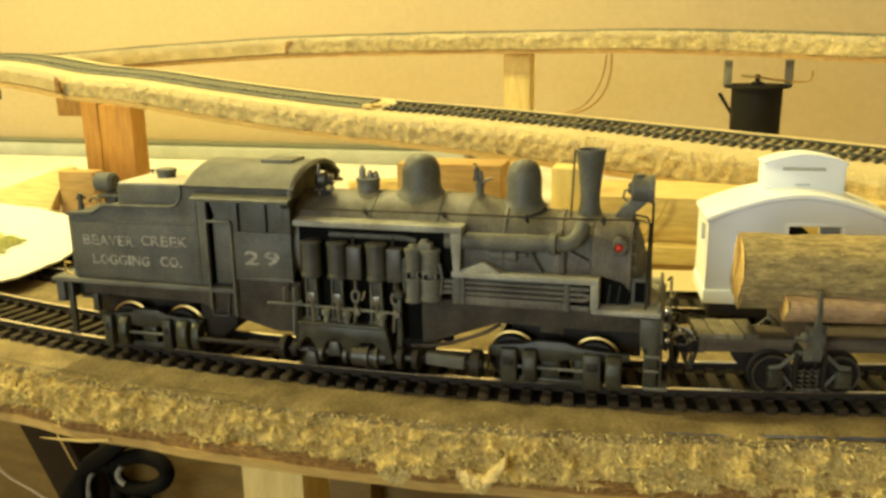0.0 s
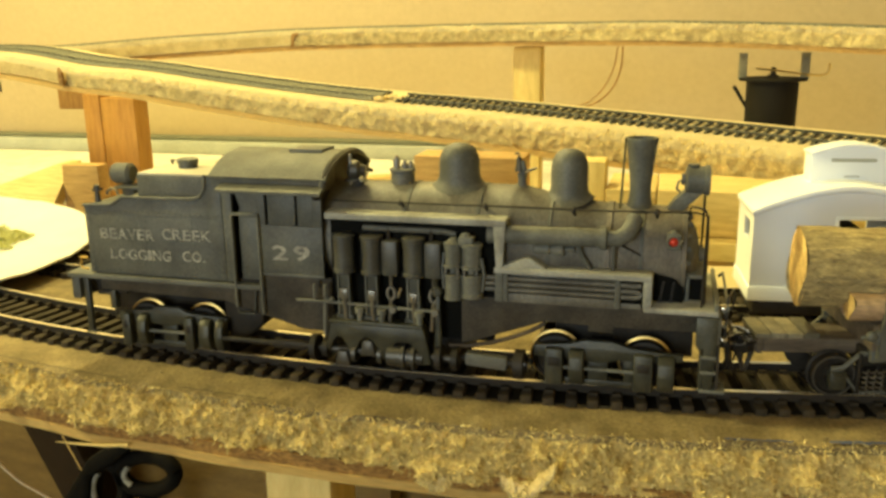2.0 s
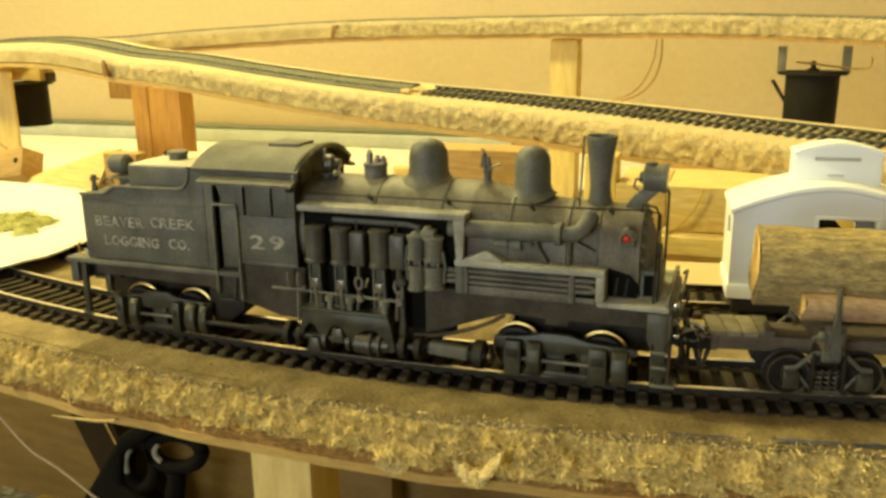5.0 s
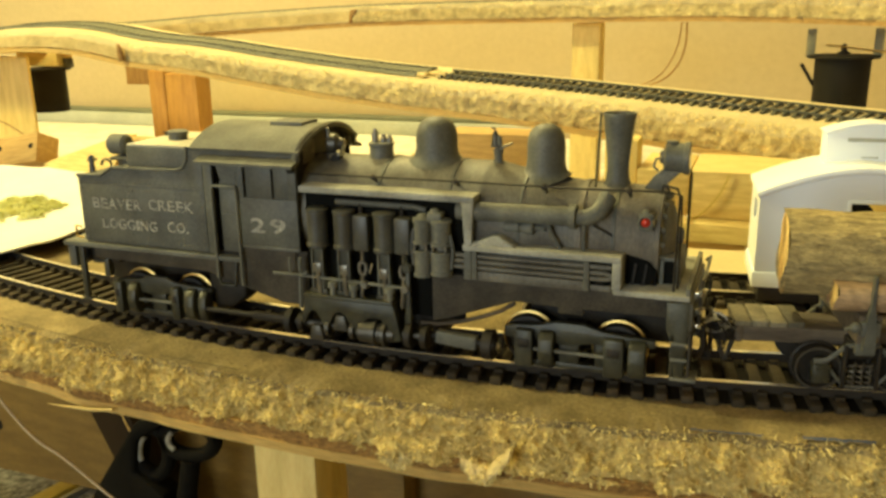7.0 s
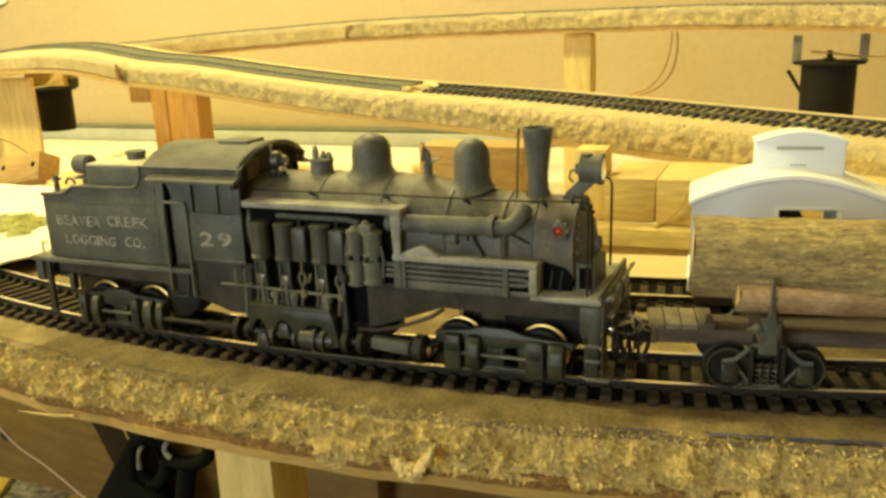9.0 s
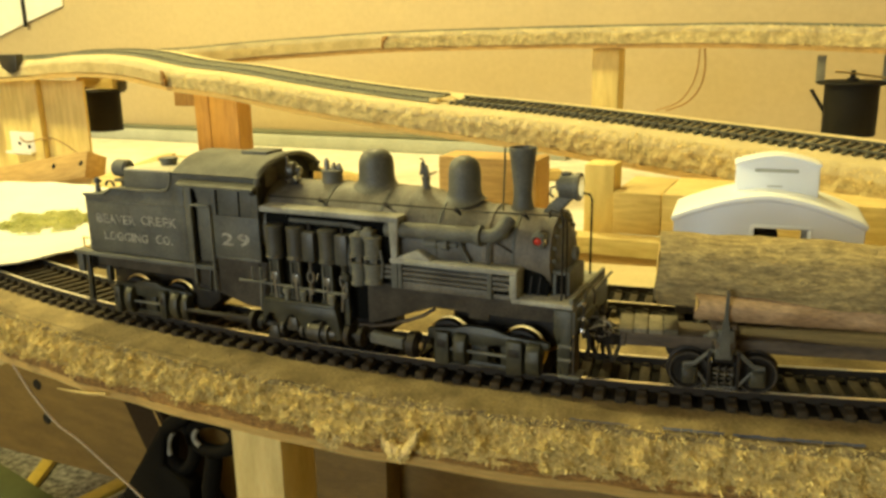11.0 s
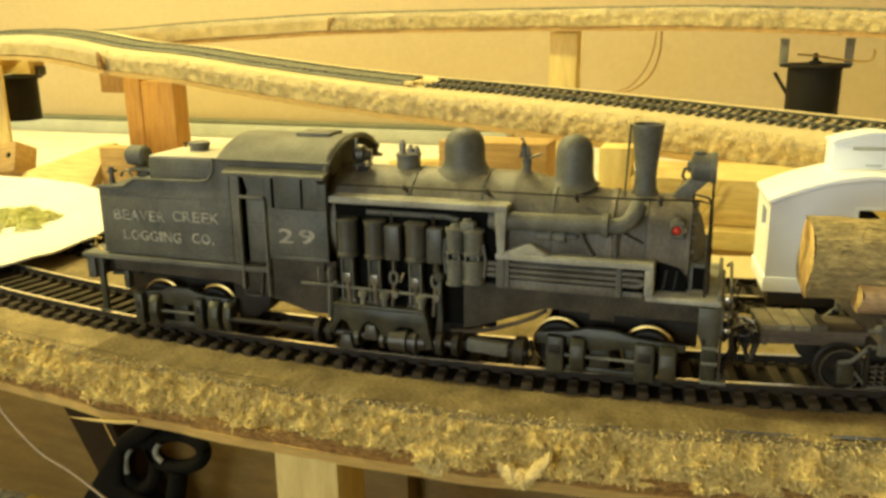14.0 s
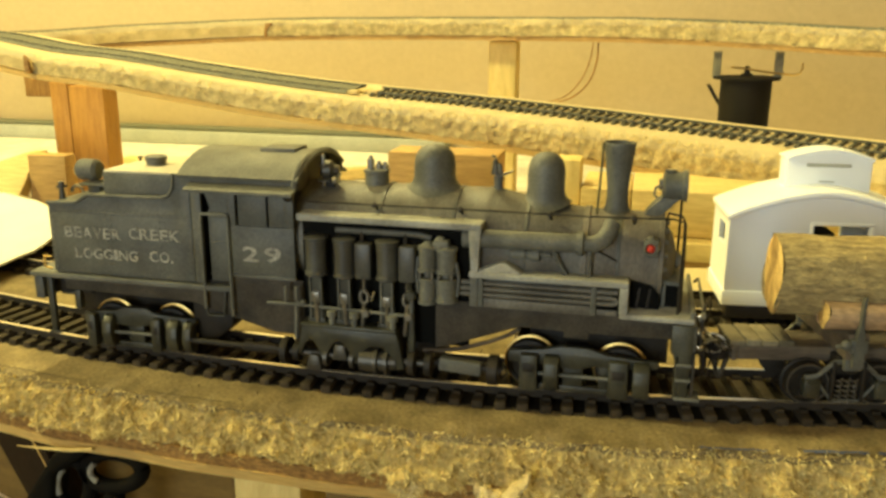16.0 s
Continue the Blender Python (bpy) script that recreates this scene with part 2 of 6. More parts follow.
class Shape:
    """Collects solids in one bmesh, in millimetres."""

    def __init__(self, k=K):
        self.bm, self.k = bmesh.new(), k

    def v(self, p):
        return self.bm.verts.new((p[0] * self.k, p[1] * self.k, p[2] * self.k))

    def box(self, x0, x1, y0, y1, z0, z1, b=0.0, turn=None):
        r = bmesh.ops.create_cube(self.bm, size=1.0)
        vs = r["verts"]
        c, s = Vector(((x0 + x1) / 2, (y0 + y1) / 2, (z0 + z1) / 2)), Vector((abs(x1 - x0), abs(y1 - y0), abs(z1 - z0)))
        m = turn.to_4x4() if turn else Matrix()
        for p in vs:
            p.co = (c + m @ Vector((p.co.x * s.x, p.co.y * s.y, p.co.z * s.z))) * self.k
        if b:
            es = list({e for p in vs for e in p.link_edges})
            bmesh.ops.bevel(self.bm, geom=es, offset=min(b, 0.45 * min(s)) * self.k, segments=2, affect="EDGES", profile=0.5)
        return self

    def sweep(self, pts, radii, seg=10, cap=True):
        """A round bar through points, with a radius at each."""
        pts = [Vector(p) for p in pts]
        if not isinstance(radii, (list, tuple)):
            radii = [radii] * len(pts)
        rings, side = [], None
        for i, p in enumerate(pts):
            a, b = pts[max(0, i - 1)], pts[min(len(pts) - 1, i + 1)]
            d = (b - a).normalized()
            if side is None:
                side = d.cross(Vector((0, 0, 1)) if abs(d.z) < 0.9 else Vector((0, 1, 0))).normalized()
            else:
                side = (side - d * side.dot(d)).normalized()
            up = d.cross(side)
            rings.append([self.v(p + radii[i] * (math.cos(u) * side + math.sin(u) * up)) for u in (2 * math.pi * j / seg for j in range(seg))])
        for r0, r1 in zip(rings, rings[1:]):
            for j in range(seg):
                self.bm.faces.new((r0[j], r0[(j + 1) % seg], r1[(j + 1) % seg], r1[j]))
        if cap:
            self.bm.faces.new(rings[0][::-1])
            self.bm.faces.new(rings[-1])
        return self

    def lathe(self, base, axis, profile, seg=24):
        """profile: (distance along axis, radius) pairs."""
        base, axis = Vector(base), Vector(axis).normalized()
        side = axis.cross(Vector((0, 0, 1)) if abs(axis.z) < 0.9 else Vector((1, 0, 0))).normalized()
        up = axis.cross(side)
        rings = [[self.v(base + axis * h + max(r, 1e-3) * (math.cos(u) * side + math.sin(u) * up)) for u in (2 * math.pi * j / seg for j in range(seg))] for h, r in profile]
        for r0, r1 in zip(rings, rings[1:]):
            for j in range(seg):
                self.bm.faces.new((r0[j], r0[(j + 1) % seg], r1[(j + 1) % seg], r1[j]))
        self.bm.faces.new(rings[0][::-1])
        self.bm.faces.new(rings[-1])
        return self

    def prism(self, outline, lo, hi, axis="y", b=0.0):
        """An outline in the plane across axis, pushed from lo to hi. Outline pairs are (x, z) for y, (y, z) for x, (x, y) for z."""
        def at(p, h):
            return {"y": (p[0], h, p[1]), "x": (h, p[0], p[1]), "z": (p[0], p[1], h)}[axis]
        a, c = [self.v(at(p, lo)) for p in outline], [self.v(at(p, hi)) for p in outline]
        n, made = len(outline), []
        made.append(self.bm.faces.new(a))
        made.append(self.bm.faces.new(c[::-1]))
        for i in range(n):
            made.append(self.bm.faces.new((a[i], c[i], c[(i + 1) % n], a[(i + 1) % n])))
        bmesh.ops.recalc_face_normals(self.bm, faces=made)
        if b:
            es = list({e for f in made for e in f.edges})
            bmesh.ops.bevel(self.bm, geom=es, offset=b * self.k, segments=2, affect="EDGES", profile=0.5)
        return self


def smooth(me, angle=40):
    me.shade_smooth()
    me.set_sharp_from_angle(angle=radians(angle))


def mesh_of(name, shape, mat):
    me = bpy.data.meshes.new(name)
    bmesh.ops.recalc_face_normals(shape.bm, faces=shape.bm.faces)
    shape.bm.to_mesh(me)
    shape.bm.free()
    smooth(me)
    me.materials.append(M[mat])
    return me


def part(name, shape, mat, parent, label=""):
    ob = new(name, mesh_of(name, shape, mat))
    ob.parent = parent
    return tagged(ob, label)


def thing(name, at, label, category, group="", kind="", turn=0.0):
    ob = new(name)
    ob.empty_display_size = 0.01
    ob.matrix_world = pose(*at, 0, 0, turn)
    return tagged(ob, label, category, group, kind)


def solid(name, shape, mat, label, category="", group="", kind="", at=(0, 0, 0), turn=0.0):
    ob = new(name, mesh_of(name, shape, mat))
    ob.matrix_world = pose(*at, 0, 0, turn)
    return tagged(ob, label, category, group, kind)


# ---- room ----
FLOOR = 0.42


def slab(name, x0, x1, y0, y1, z0, z1, mat, label, category=""):
    return solid(name, Shape(1.0).box(x0, x1, y0, y1, z0, z1), mat, label, category, kind="structure")


slab("floor", -2.2, 2.0, -1.8, 1.06, FLOOR - 0.05, FLOOR, "carpet", "grey speckled carpet on the room floor", "floor")
slab("wall_north", -2.2, 2.0, 1.06, 1.16, FLOOR, 2.6, "wall", "plain tan painted wallboard behind the layout", "wall")
for x0, x1, z0, z1 in ((-2.2, -1.00, FLOOR, 2.6), (0.00, 2.0, FLOOR, 2.6), (-1.00, 0.00, FLOOR, 0.86), (-1.00, 0.00, 1.86, 2.6)):
    slab("wall_south", x0, x1, -1.9, -1.8, z0, z1, "wall", "unseen tan wallboard round the added window", "wall")
# unseen window added as a setting for the front fill
window = thing("added_window_1", (-0.50, -1.86, 1.36), "white window frame added unseen behind the camera", "window", kind="structure")
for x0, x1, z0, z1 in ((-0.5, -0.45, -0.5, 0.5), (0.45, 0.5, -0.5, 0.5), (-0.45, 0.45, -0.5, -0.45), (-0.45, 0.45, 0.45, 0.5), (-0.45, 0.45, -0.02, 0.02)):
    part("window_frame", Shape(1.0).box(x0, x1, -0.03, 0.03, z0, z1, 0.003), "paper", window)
slab("wall_west", -2.3, -2.2, -1.9, 1.16, FLOOR, 2.6, "wall", "plain tan painted wallboard", "wall")
slab("wall_east", 2.0, 2.1, -1.9, 1.16, FLOOR, 2.6, "wall", "plain tan painted wallboard", "wall")
# unseen ceiling, toned down so less fill bounces from above
slab("ceiling", -2.3, 2.1, -1.9, 1.16, 2.6, 2.7, "ceiling", "unseen dull tan ceiling that limits bounced light", "ceiling")

# ---- layout boards ----
TOP = 0.998                       # face of the lower fibreboard
C_MAIN, R_MAIN = Vector((-0.040, 0.840)), 0.5665
C_SIDE, R_SIDE = Vector((-0.080, 1.233)), 0.900


def arc(c, r, a):
    """A point of a circle; a in radians from straight down, to the right."""
    return Vector((c.x + r * math.sin(a), c.y - r * math.cos(a)))


def strip_mesh(name, rows, mats, faces_mat, parent=None):
    """A mesh from rows of points (all the same length); faces_mat gives the slot for each strip between rows."""
    n = len(rows[0])
    verts = [p for row in rows for p in row]
    faces, slot = [], []
    for i in range(len(rows) - 1):
        for j in range(n - 1):
            faces.append((i * n + j, i * n + j + 1, (i + 1) * n + j + 1, (i + 1) * n + j))
            slot.append(faces_mat[i])
    me = bpy.data.meshes.new(name)
    me.from_pydata(verts, [], faces)
    for m in mats:
        me.materials.append(M[m])
    me.polygons.foreach_set("material_index", slot)
    bm = bmesh.new()
    bm.from_mesh(me)
    bmesh.ops.recalc_face_normals(bm, faces=bm.faces)
    bm.to_mesh(me)
    bm.free()
    smooth(me, 60)
    ob = new(name, me)
    if parent:
        ob.parent = parent
    return ob


def torn(p, out, depth, size=170.0, seed=0.0):
    """How far a torn fibreboard face bulges at p."""
    q = Vector(p) * size + Vector((seed, 0, 0))
    lump = 0.5 - noise.voronoi(q * 0.9)[0][0]
    return depth * (0.8 * noise.fractal(q, 0.7, 2.1, 4) + 0.9 * lump + 0.9 * noise.noise(Vector(p) * size * 0.22))


def fibre_band(name, path, width, thick, label, side=1, ragged=0.0016, steps=12, lean=0.35, top_mat="fibre_top", tufts=700, tuft_size=0.0011, seed=3, size=170.0, face="fibre", slope=0.0, hang=None, cant=0.0, fade=None):
    """A board along a path of (x, y, z) front-top points: level top, torn fibrous front face. width: to the back."""
    board = thing(name, (0, 0, 0), label, "fibreboard", kind="structure")
    n = len(path)
    out = []
    for i in range(n):
        a, b = Vector(path[max(0, i - 1)]), Vector(path[min(n - 1, i + 1)])
        d = (b - a)
        d.z = 0
        d.normalize()
        out.append(Vector((d.y, -d.x, 0)) * side)
    rows = []
    back, front = [], []
    for i, p in enumerate(path):
        p = Vector(p)
        back.append(p - out[i] * width + Vector((0, 0, width * cant)))
    under = [p - Vector((0, 0, thick)) for p in back]
    rows += [under, back]
    for f in (0.75, 0.5, 0.3, 0.15, 0.06):
        rows.append([Vector(path[i]) - out[i] * (width * f + slope) + Vector((0, 0, width * f * cant + 0.0004 * noise.noise(Vector(path[i]) * 90 + Vector((f * 9, 0, 0))))) for i in range(n)])
    top_rows = len(rows)
    deep = [thick + (hang(p[0]) if hang else 0.0) for p in path]
    for k in range(steps + 1):
        f = k / steps
        row = []
        for i in range(n):
            p = Vector(path[i]) - Vector((0, 0, deep[i] * f))
            bulge = torn(p, out[i], ragged * (fade(p.x) if fade else 1.0), size, seed) * min(1, 0.25 + 3 * f) + lean * thick * f - slope * max(0.0, 1 - f * 2.6) ** 1.3
            jig = 0.0006 * noise.noise(p * 400)
            row.append(p + out[i] * bulge + Vector((0, 0, jig if k else 0.5 * jig)))
        rows.append(row)
    rows.append(under)
    soft = int(steps * (0.38 if slope else 0.14))
    slots = [1] + [0] * (top_rows - 1 + soft) + [1] * (steps - soft) + [1]
    ob = strip_mesh("board", rows, [top_mat, face], slots, board)
    # loose paper fibres standing out of the torn face
    rnd = random.Random(seed)
    verts, faces = [], []
    for _ in range(tufts):
        i = rnd.randrange(1, n - 1)
        f = rnd.random() ** 1.1
        p = Vector(path[i]).lerp(Vector(path[i + 1]), rnd.random()) - Vector((0, 0, deep[i] * f))
        p += out[i] * (torn(p, out[i], ragged * (fade(p.x) if fade else 1.0), size, seed) * min(1, 0.25 + 3 * f) + lean * thick * f - 0.0003)
        d = (out[i] * rnd.uniform(0.2, 1) + Vector((rnd.uniform(-1, 1), rnd.uniform(-1, 1), rnd.uniform(-1.1, 0.7)))).normalized()
        s = d.cross(Vector((rnd.uniform(-1, 1), rnd.uniform(-1, 1), rnd.uniform(-1, 1)))).normalized()
        l, w = tuft_size * rnd.uniform(0.5, 1.9), tuft_size * rnd.uniform(0.08, 0.26)
        u = d.cross(s) * w * 0.5
        b = len(verts)
        verts += [p - s * w, p + s * w, p + d * l + s * w * 0.6 + u, p + d * l - s * w * 0.6 - u, p + u * 1.4 + d * l * 0.4]
        faces += [(b, b + 1, b + 4), (b + 1, b + 2, b + 4), (b + 2, b + 3, b + 4), (b + 3, b, b + 4), (b, b + 3, b + 2, b + 1)]
    me = bpy.data.meshes.new("fibre_tufts")
    me.from_pydata(verts, [], faces)
    me.materials.append(M["tuft"])
    t = new("fibre_tufts", me)
    t.parent = board
    tagged(t, "loose tan paper fibres on the torn edge", kind="stuff")
    return board


def ply_band(name, path, width, thick, drop, label, mat="ply", side=1, push=0.0, recess=0.0):
    """The thin plywood under a fibreboard."""
    n = len(path)
    rows = [[], [], [], []]
    for i, p in enumerate(path):
        a, b = Vector(path[max(0, i - 1)]), Vector(path[min(n - 1, i + 1)])
        d = b - a
        d.z = 0
        d.normalize()
        o = Vector((d.y, -d.x, 0)) * side
        wob = 0.0005 * noise.noise(Vector(p) * 35) - recess * min(1.0, max(0.0, (0.004 - p[0]) / 0.03))
        p0 = Vector(p) + o * (push + wob) - Vector((0, 0, drop))
        q0 = p0 - o * (width + push)
        rows[0].append(p0)
        rows[1].append(q0)
        rows[2].append(q0 - Vector((0, 0, thick)))
        rows[3].append(p0 - Vector((0, 0, thick)))
    ob = strip_mesh(name, [*rows, rows[0]], [mat], [0, 0, 0, 0])
    return tagged(ob, label, "plywood", kind="structure")


A0, A1, NA = -0.52, 0.40, 1050
front_edge = [(*arc(C_MAIN, 0.5935 + 0.0012 * noise.noise(Vector((i * 0.027, 2, 0))), A0 + (A1 - A0) * i / NA), TOP + 0.0008) for i in range(NA + 1)]
def fringe(x):
    """How much lower the torn edge hangs along the line."""
    bare = min(1.0, max(0.0, (x + 0.150) / 0.03)) * min(1.0, max(0.0, (-0.026 - x) / 0.006))
    return bare * (-0.0007 + 0.0036 * noise.noise(Vector((x * 60, 4, 0)))) + 0.0004 * (1 - bare)


fibre_band("lower_fibreboard", front_edge, 0.130, 0.0108, "tan fibreboard roadbed with a torn fuzzy edge", ragged=0.0024, steps=30, lean=0.30, size=250.0, tufts=30000, tuft_size=0.00092, hang=fringe)
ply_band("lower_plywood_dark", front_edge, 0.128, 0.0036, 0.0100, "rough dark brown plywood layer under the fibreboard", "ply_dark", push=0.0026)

ply_band("lower_plywood", front_edge, 0.128, 0.0023, 0.0131, "light plywood deck under the fibreboard", "ply", push=0.0029)


# pencil and marker lines along the edge
def drawn_line(name, a0, a1, inset, w, mat, label, seed):
    n = 90
    rows = [[], []]
    for i in range(n + 1):
        a = a0 + (a1 - a0) * i / n
        r = 0.5935 - inset + 0.0006 * noise.noise(Vector((i * 0.09 + seed, 0, 0)))
        for k in (0, 1):
            q = arc(C_MAIN, r + (k - 0.5) * w * (0.6 + 0.8 * abs(noise.noise(Vector((i * 0.3, seed, 0))))), a)
            rows[k].append(Vector((q.x, q.y, TOP + 0.0014)))
    return tagged(strip_mesh(name, rows, [mat], [0]), label, "drawn line", kind="structure")


drawn_line("pencil_line", -0.30, -0.105, 0.0016, 0.0004, "rail", "thin dark pencil line along the torn edge", 1.0)
drawn_line("pencil_line", -0.075, -0.035, 0.0018, 0.0004, "rail", "thin dark pencil line along the torn edge", 2.0)
drawn_line("marker_line", 0.135, 0.158, 0.0010, 0.0010, "blue", "smudged blue marker line along the torn edge", 4.0)
drawn_line("marker_line", 0.170, 0.192, 0.0014, 0.0014, "blue", "smudged blue marker line along the torn edge", 7.0)
drawn_line("marker_line", 0.195, 0.240, 0.0012, 0.0016, "blue", "smudged blue marker line along the torn edge", 9.0)
def clump(path, radii, label, seed, tufts, rough=1.0):
    """A bulging rag of torn fibreboard, furred with loose fibres."""
    cl = thing("torn_flap", path[0], label, "fibreboard", kind="structure")
    base, n, seg = Vector(path[0]), 70, 26
    spine = glide(path, n)
    rad = [float(r) for r in np.interp(np.linspace(0, 1, n + 1), np.linspace(0, 1, len(radii)), radii)]
    rnd, rows = random.Random(seed), []
    for j in range(seg + 1):
        u = 2 * math.pi * j / seg
        row = []
        for i, p in enumerate(spine):
            d = Vector((0.12 * math.cos(u), -math.cos(u), math.sin(u) * 1.25))
            q = p + d * rad[i]
            row.append(q + d * rad[i] * rough * (0.55 * noise.fractal(q * 520, 0.8, 2.1, 4) + 0.35 * noise.noise(q * 190)) - base)
        rows.append(row)
    ob = strip_mesh("clump", rows, ["fibre_clump"], [0] * seg, cl)
    verts, faces = [], []
    for _ in range(tufts):
        i, j = rnd.randrange(n), rnd.randrange(seg)
        p = rows[j][i].lerp(rows[j + 1][i + 1], rnd.random())
        c = spine[i] - base
        d = ((p - c).normalized() + Vector((rnd.uniform(-1, 1), rnd.uniform(-1, 1), rnd.uniform(-1, 1)))).normalized()
        s = d.cross(Vector((rnd.uniform(-1, 1), rnd.uniform(-1, 1), rnd.uniform(-1, 1)))).normalized()
        l, w = rnd.uniform(0.0003, 0.0010), rnd.uniform(0.00008, 0.0003)
        b = len(verts)
        verts += [p - s * w, p + s * w, p + d * l + s * w * 0.5, p + d.cross(s) * w]
        faces += [(b, b + 1, b + 2), (b + 1, b + 3, b + 2), (b, b + 2, b + 3)]
    me = bpy.data.meshes.new("fibre_tufts")
    me.from_pydata(verts, [], faces)
    me.materials.append(M["tuft"])
    t = new("fibre_tufts", me)
    t.parent = cl
    tagged(t, "loose tan paper fibres", kind="stuff")
    return cl


# the raised line in front of the wall, falling to the right
UPPER = [(-0.80, 0.600, 1.0600), (-0.56, 0.588, 1.0650), (-0.487, 0.584, 1.0692), (-0.421, 0.578, 1.0688), (-0.361, 0.5734, 1.0607), (-0.313, 0.5676, 1.0570), (-0.269, 0.5629, 1.0519), (-0.216, 0.5583, 1.0462), (-0.170, 0.5546, 1.0420), (-0.133, 0.5502, 1.0394),
         (-0.098, 0.5444, 1.0376), (-0.064, 0.5376, 1.0357), (-0.032, 0.5292, 1.0338), (-0.003, 0.5200, 1.0323), (0.025, 0.5104, 1.0307), (0.051, 0.5002, 1.0294), (0.080, 0.488, 1.0280), (0.14, 0.458, 1.0255), (0.20, 0.420, 1.0230), (0.26, 0.376, 1.0205)]
BACK = [(-0.80, 0.640, 1.0630), (-0.60, 0.660, 1.0660), (-0.477, 0.7054, 1.0700), (-0.413, 0.734, 1.0747), (-0.359, 0.7524, 1.0777), (-0.283, 0.7714, 1.0811), (-0.166, 0.781, 1.0826), (-0.072, 0.7765, 1.0828), (0.014, 0.7613, 1.0826),
        (0.091, 0.744, 1.0800), (0.145, 0.7226, 1.0772), (0.22, 0.69, 1.0745), (0.32, 0.63, 1.0710)]


def glide(points, n):
    """n + 1 points along a smooth line through the given ones."""
    pts = [Vector(p) for p in points]
    ext = [2 * pts[0] - pts[1], *pts, 2 * pts[-1] - pts[-2]]
    out = []
    for k in range(n + 1):
        u = k / n * (len(pts) - 1)
        i = min(int(u), len(pts) - 2)
        f = u - i
        a, b, c, d = ext[i:i + 4]
        out.append(0.5 * ((2 * b) + (c - a) * f + (2 * a - 5 * b + 4 * c - d) * f * f + (3 * b - a - 3 * c + d) * f ** 3))
    return out


clump([(-0.0062, 0.2462, 0.9880), (-0.0020, 0.2446, 0.9868), (0.0010, 0.2440, 0.9868), (0.0030, 0.2438, 0.9876)], [0.0010, 0.0016, 0.0015, 0.0008], "pale torn rag of fibreboard hanging from the edge", 2, 500, 0.7)
clump([(0.0008, 0.2440, 0.9866), (0.0028, 0.2430, 0.9890), (0.0050, 0.2420, 0.9916), (0.0066, 0.2412, 0.9938), (0.0071, 0.2411, 0.9945)], [0.0013, 0.0014, 0.0015, 0.0013, 0.0003], "pale smooth flap torn upright at the fibreboard edge", 4, 120, 0.22)
clump([(-0.0265, 0.2462, 0.9868), (-0.0225, 0.2452, 0.9862), (-0.0185, 0.2448, 0.9862), (-0.0150, 0.2452, 0.9870)], [0.0008, 0.0019, 0.0020, 0.0008], "pale bulging clump of torn fibreboard at the edge", 6, 900, 0.8)

CANT = 0.085  # the raised board leans towards the front
upper_edge, back_edge = [p + Vector((0, 0, -0.0010 - 0.0010 * min(1, max(0, (p.x + 0.30) / 0.30)))) for p in glide(UPPER, 560)], glide(BACK, 420)


def rougher(x):
    """The grade's edge is torn more deeply towards its low end."""
    return 0.45 + 0.65 * min(1.0, max(0.0, (x + 0.33) / 0.30))



cut = next(i for i, p in enumerate(upper_edge) if p.x > -0.3655)
cut_back = next(i for i, p in enumerate(back_edge) if p.x > -0.2935)
fibre_band("upper_fibreboard", upper_edge[:cut + 1], 0.052, 0.0118, "raised pale fibreboard at the head of the grade with a clean-cut edge", ragged=0.0006, steps=14, lean=0.1, top_mat="fibre_pale", tufts=250, tuft_size=0.0008, seed=5, size=150.0, face="fibre_smooth", slope=0.0030, cant=CANT)
fibre_band("upper_fibreboard", upper_edge[cut:], 0.052, 0.0122, "raised fibreboard grade with a ragged torn edge", ragged=0.0019, steps=16, lean=0.1, top_mat="fibre_pale", tufts=5200, tuft_size=0.0011, seed=6, size=230.0, face="fibre_far", slope=0.0040, cant=CANT, hang=lambda x: 0.0024 * min(1.0, max(0.0, (x + 0.30) / 0.30)), fade=rougher)
ply_band("upper_plywood", [p - Vector((0, 0, 0.0024 * min(1.0, max(0.0, (p.x + 0.30) / 0.30)))) for p in upper_edge], 0.052, 0.0030, 0.0126, "light plywood under the raised fibreboard grade", "ply", push=0.0020)
fibre_band("back_fibreboard", back_edge[:cut_back + 1], 0.055, 0.0118, "pale fibreboard start of the loop along the wall", ragged=0.0006, lean=0.04, top_mat="fibre_pale", tufts=200, tuft_size=0.0010, seed=8, size=150.0, face="fibre_smooth", slope=0.0010)
fibre_band("back_fibreboard", back_edge[cut_back:], 0.055, 0.0128, "raised fibreboard loop along the wall with a torn edge", ragged=0.0017, lean=0.05, top_mat="fibre_pale", tufts=2600, tuft_size=0.0013, seed=9, size=190.0, face="fibre_far", slope=0.0010)
ply_band("back_plywood", back_edge, 0.055, 0.0036, 0.0131, "brown plywood under the raised loop", "oak", push=-0.001)


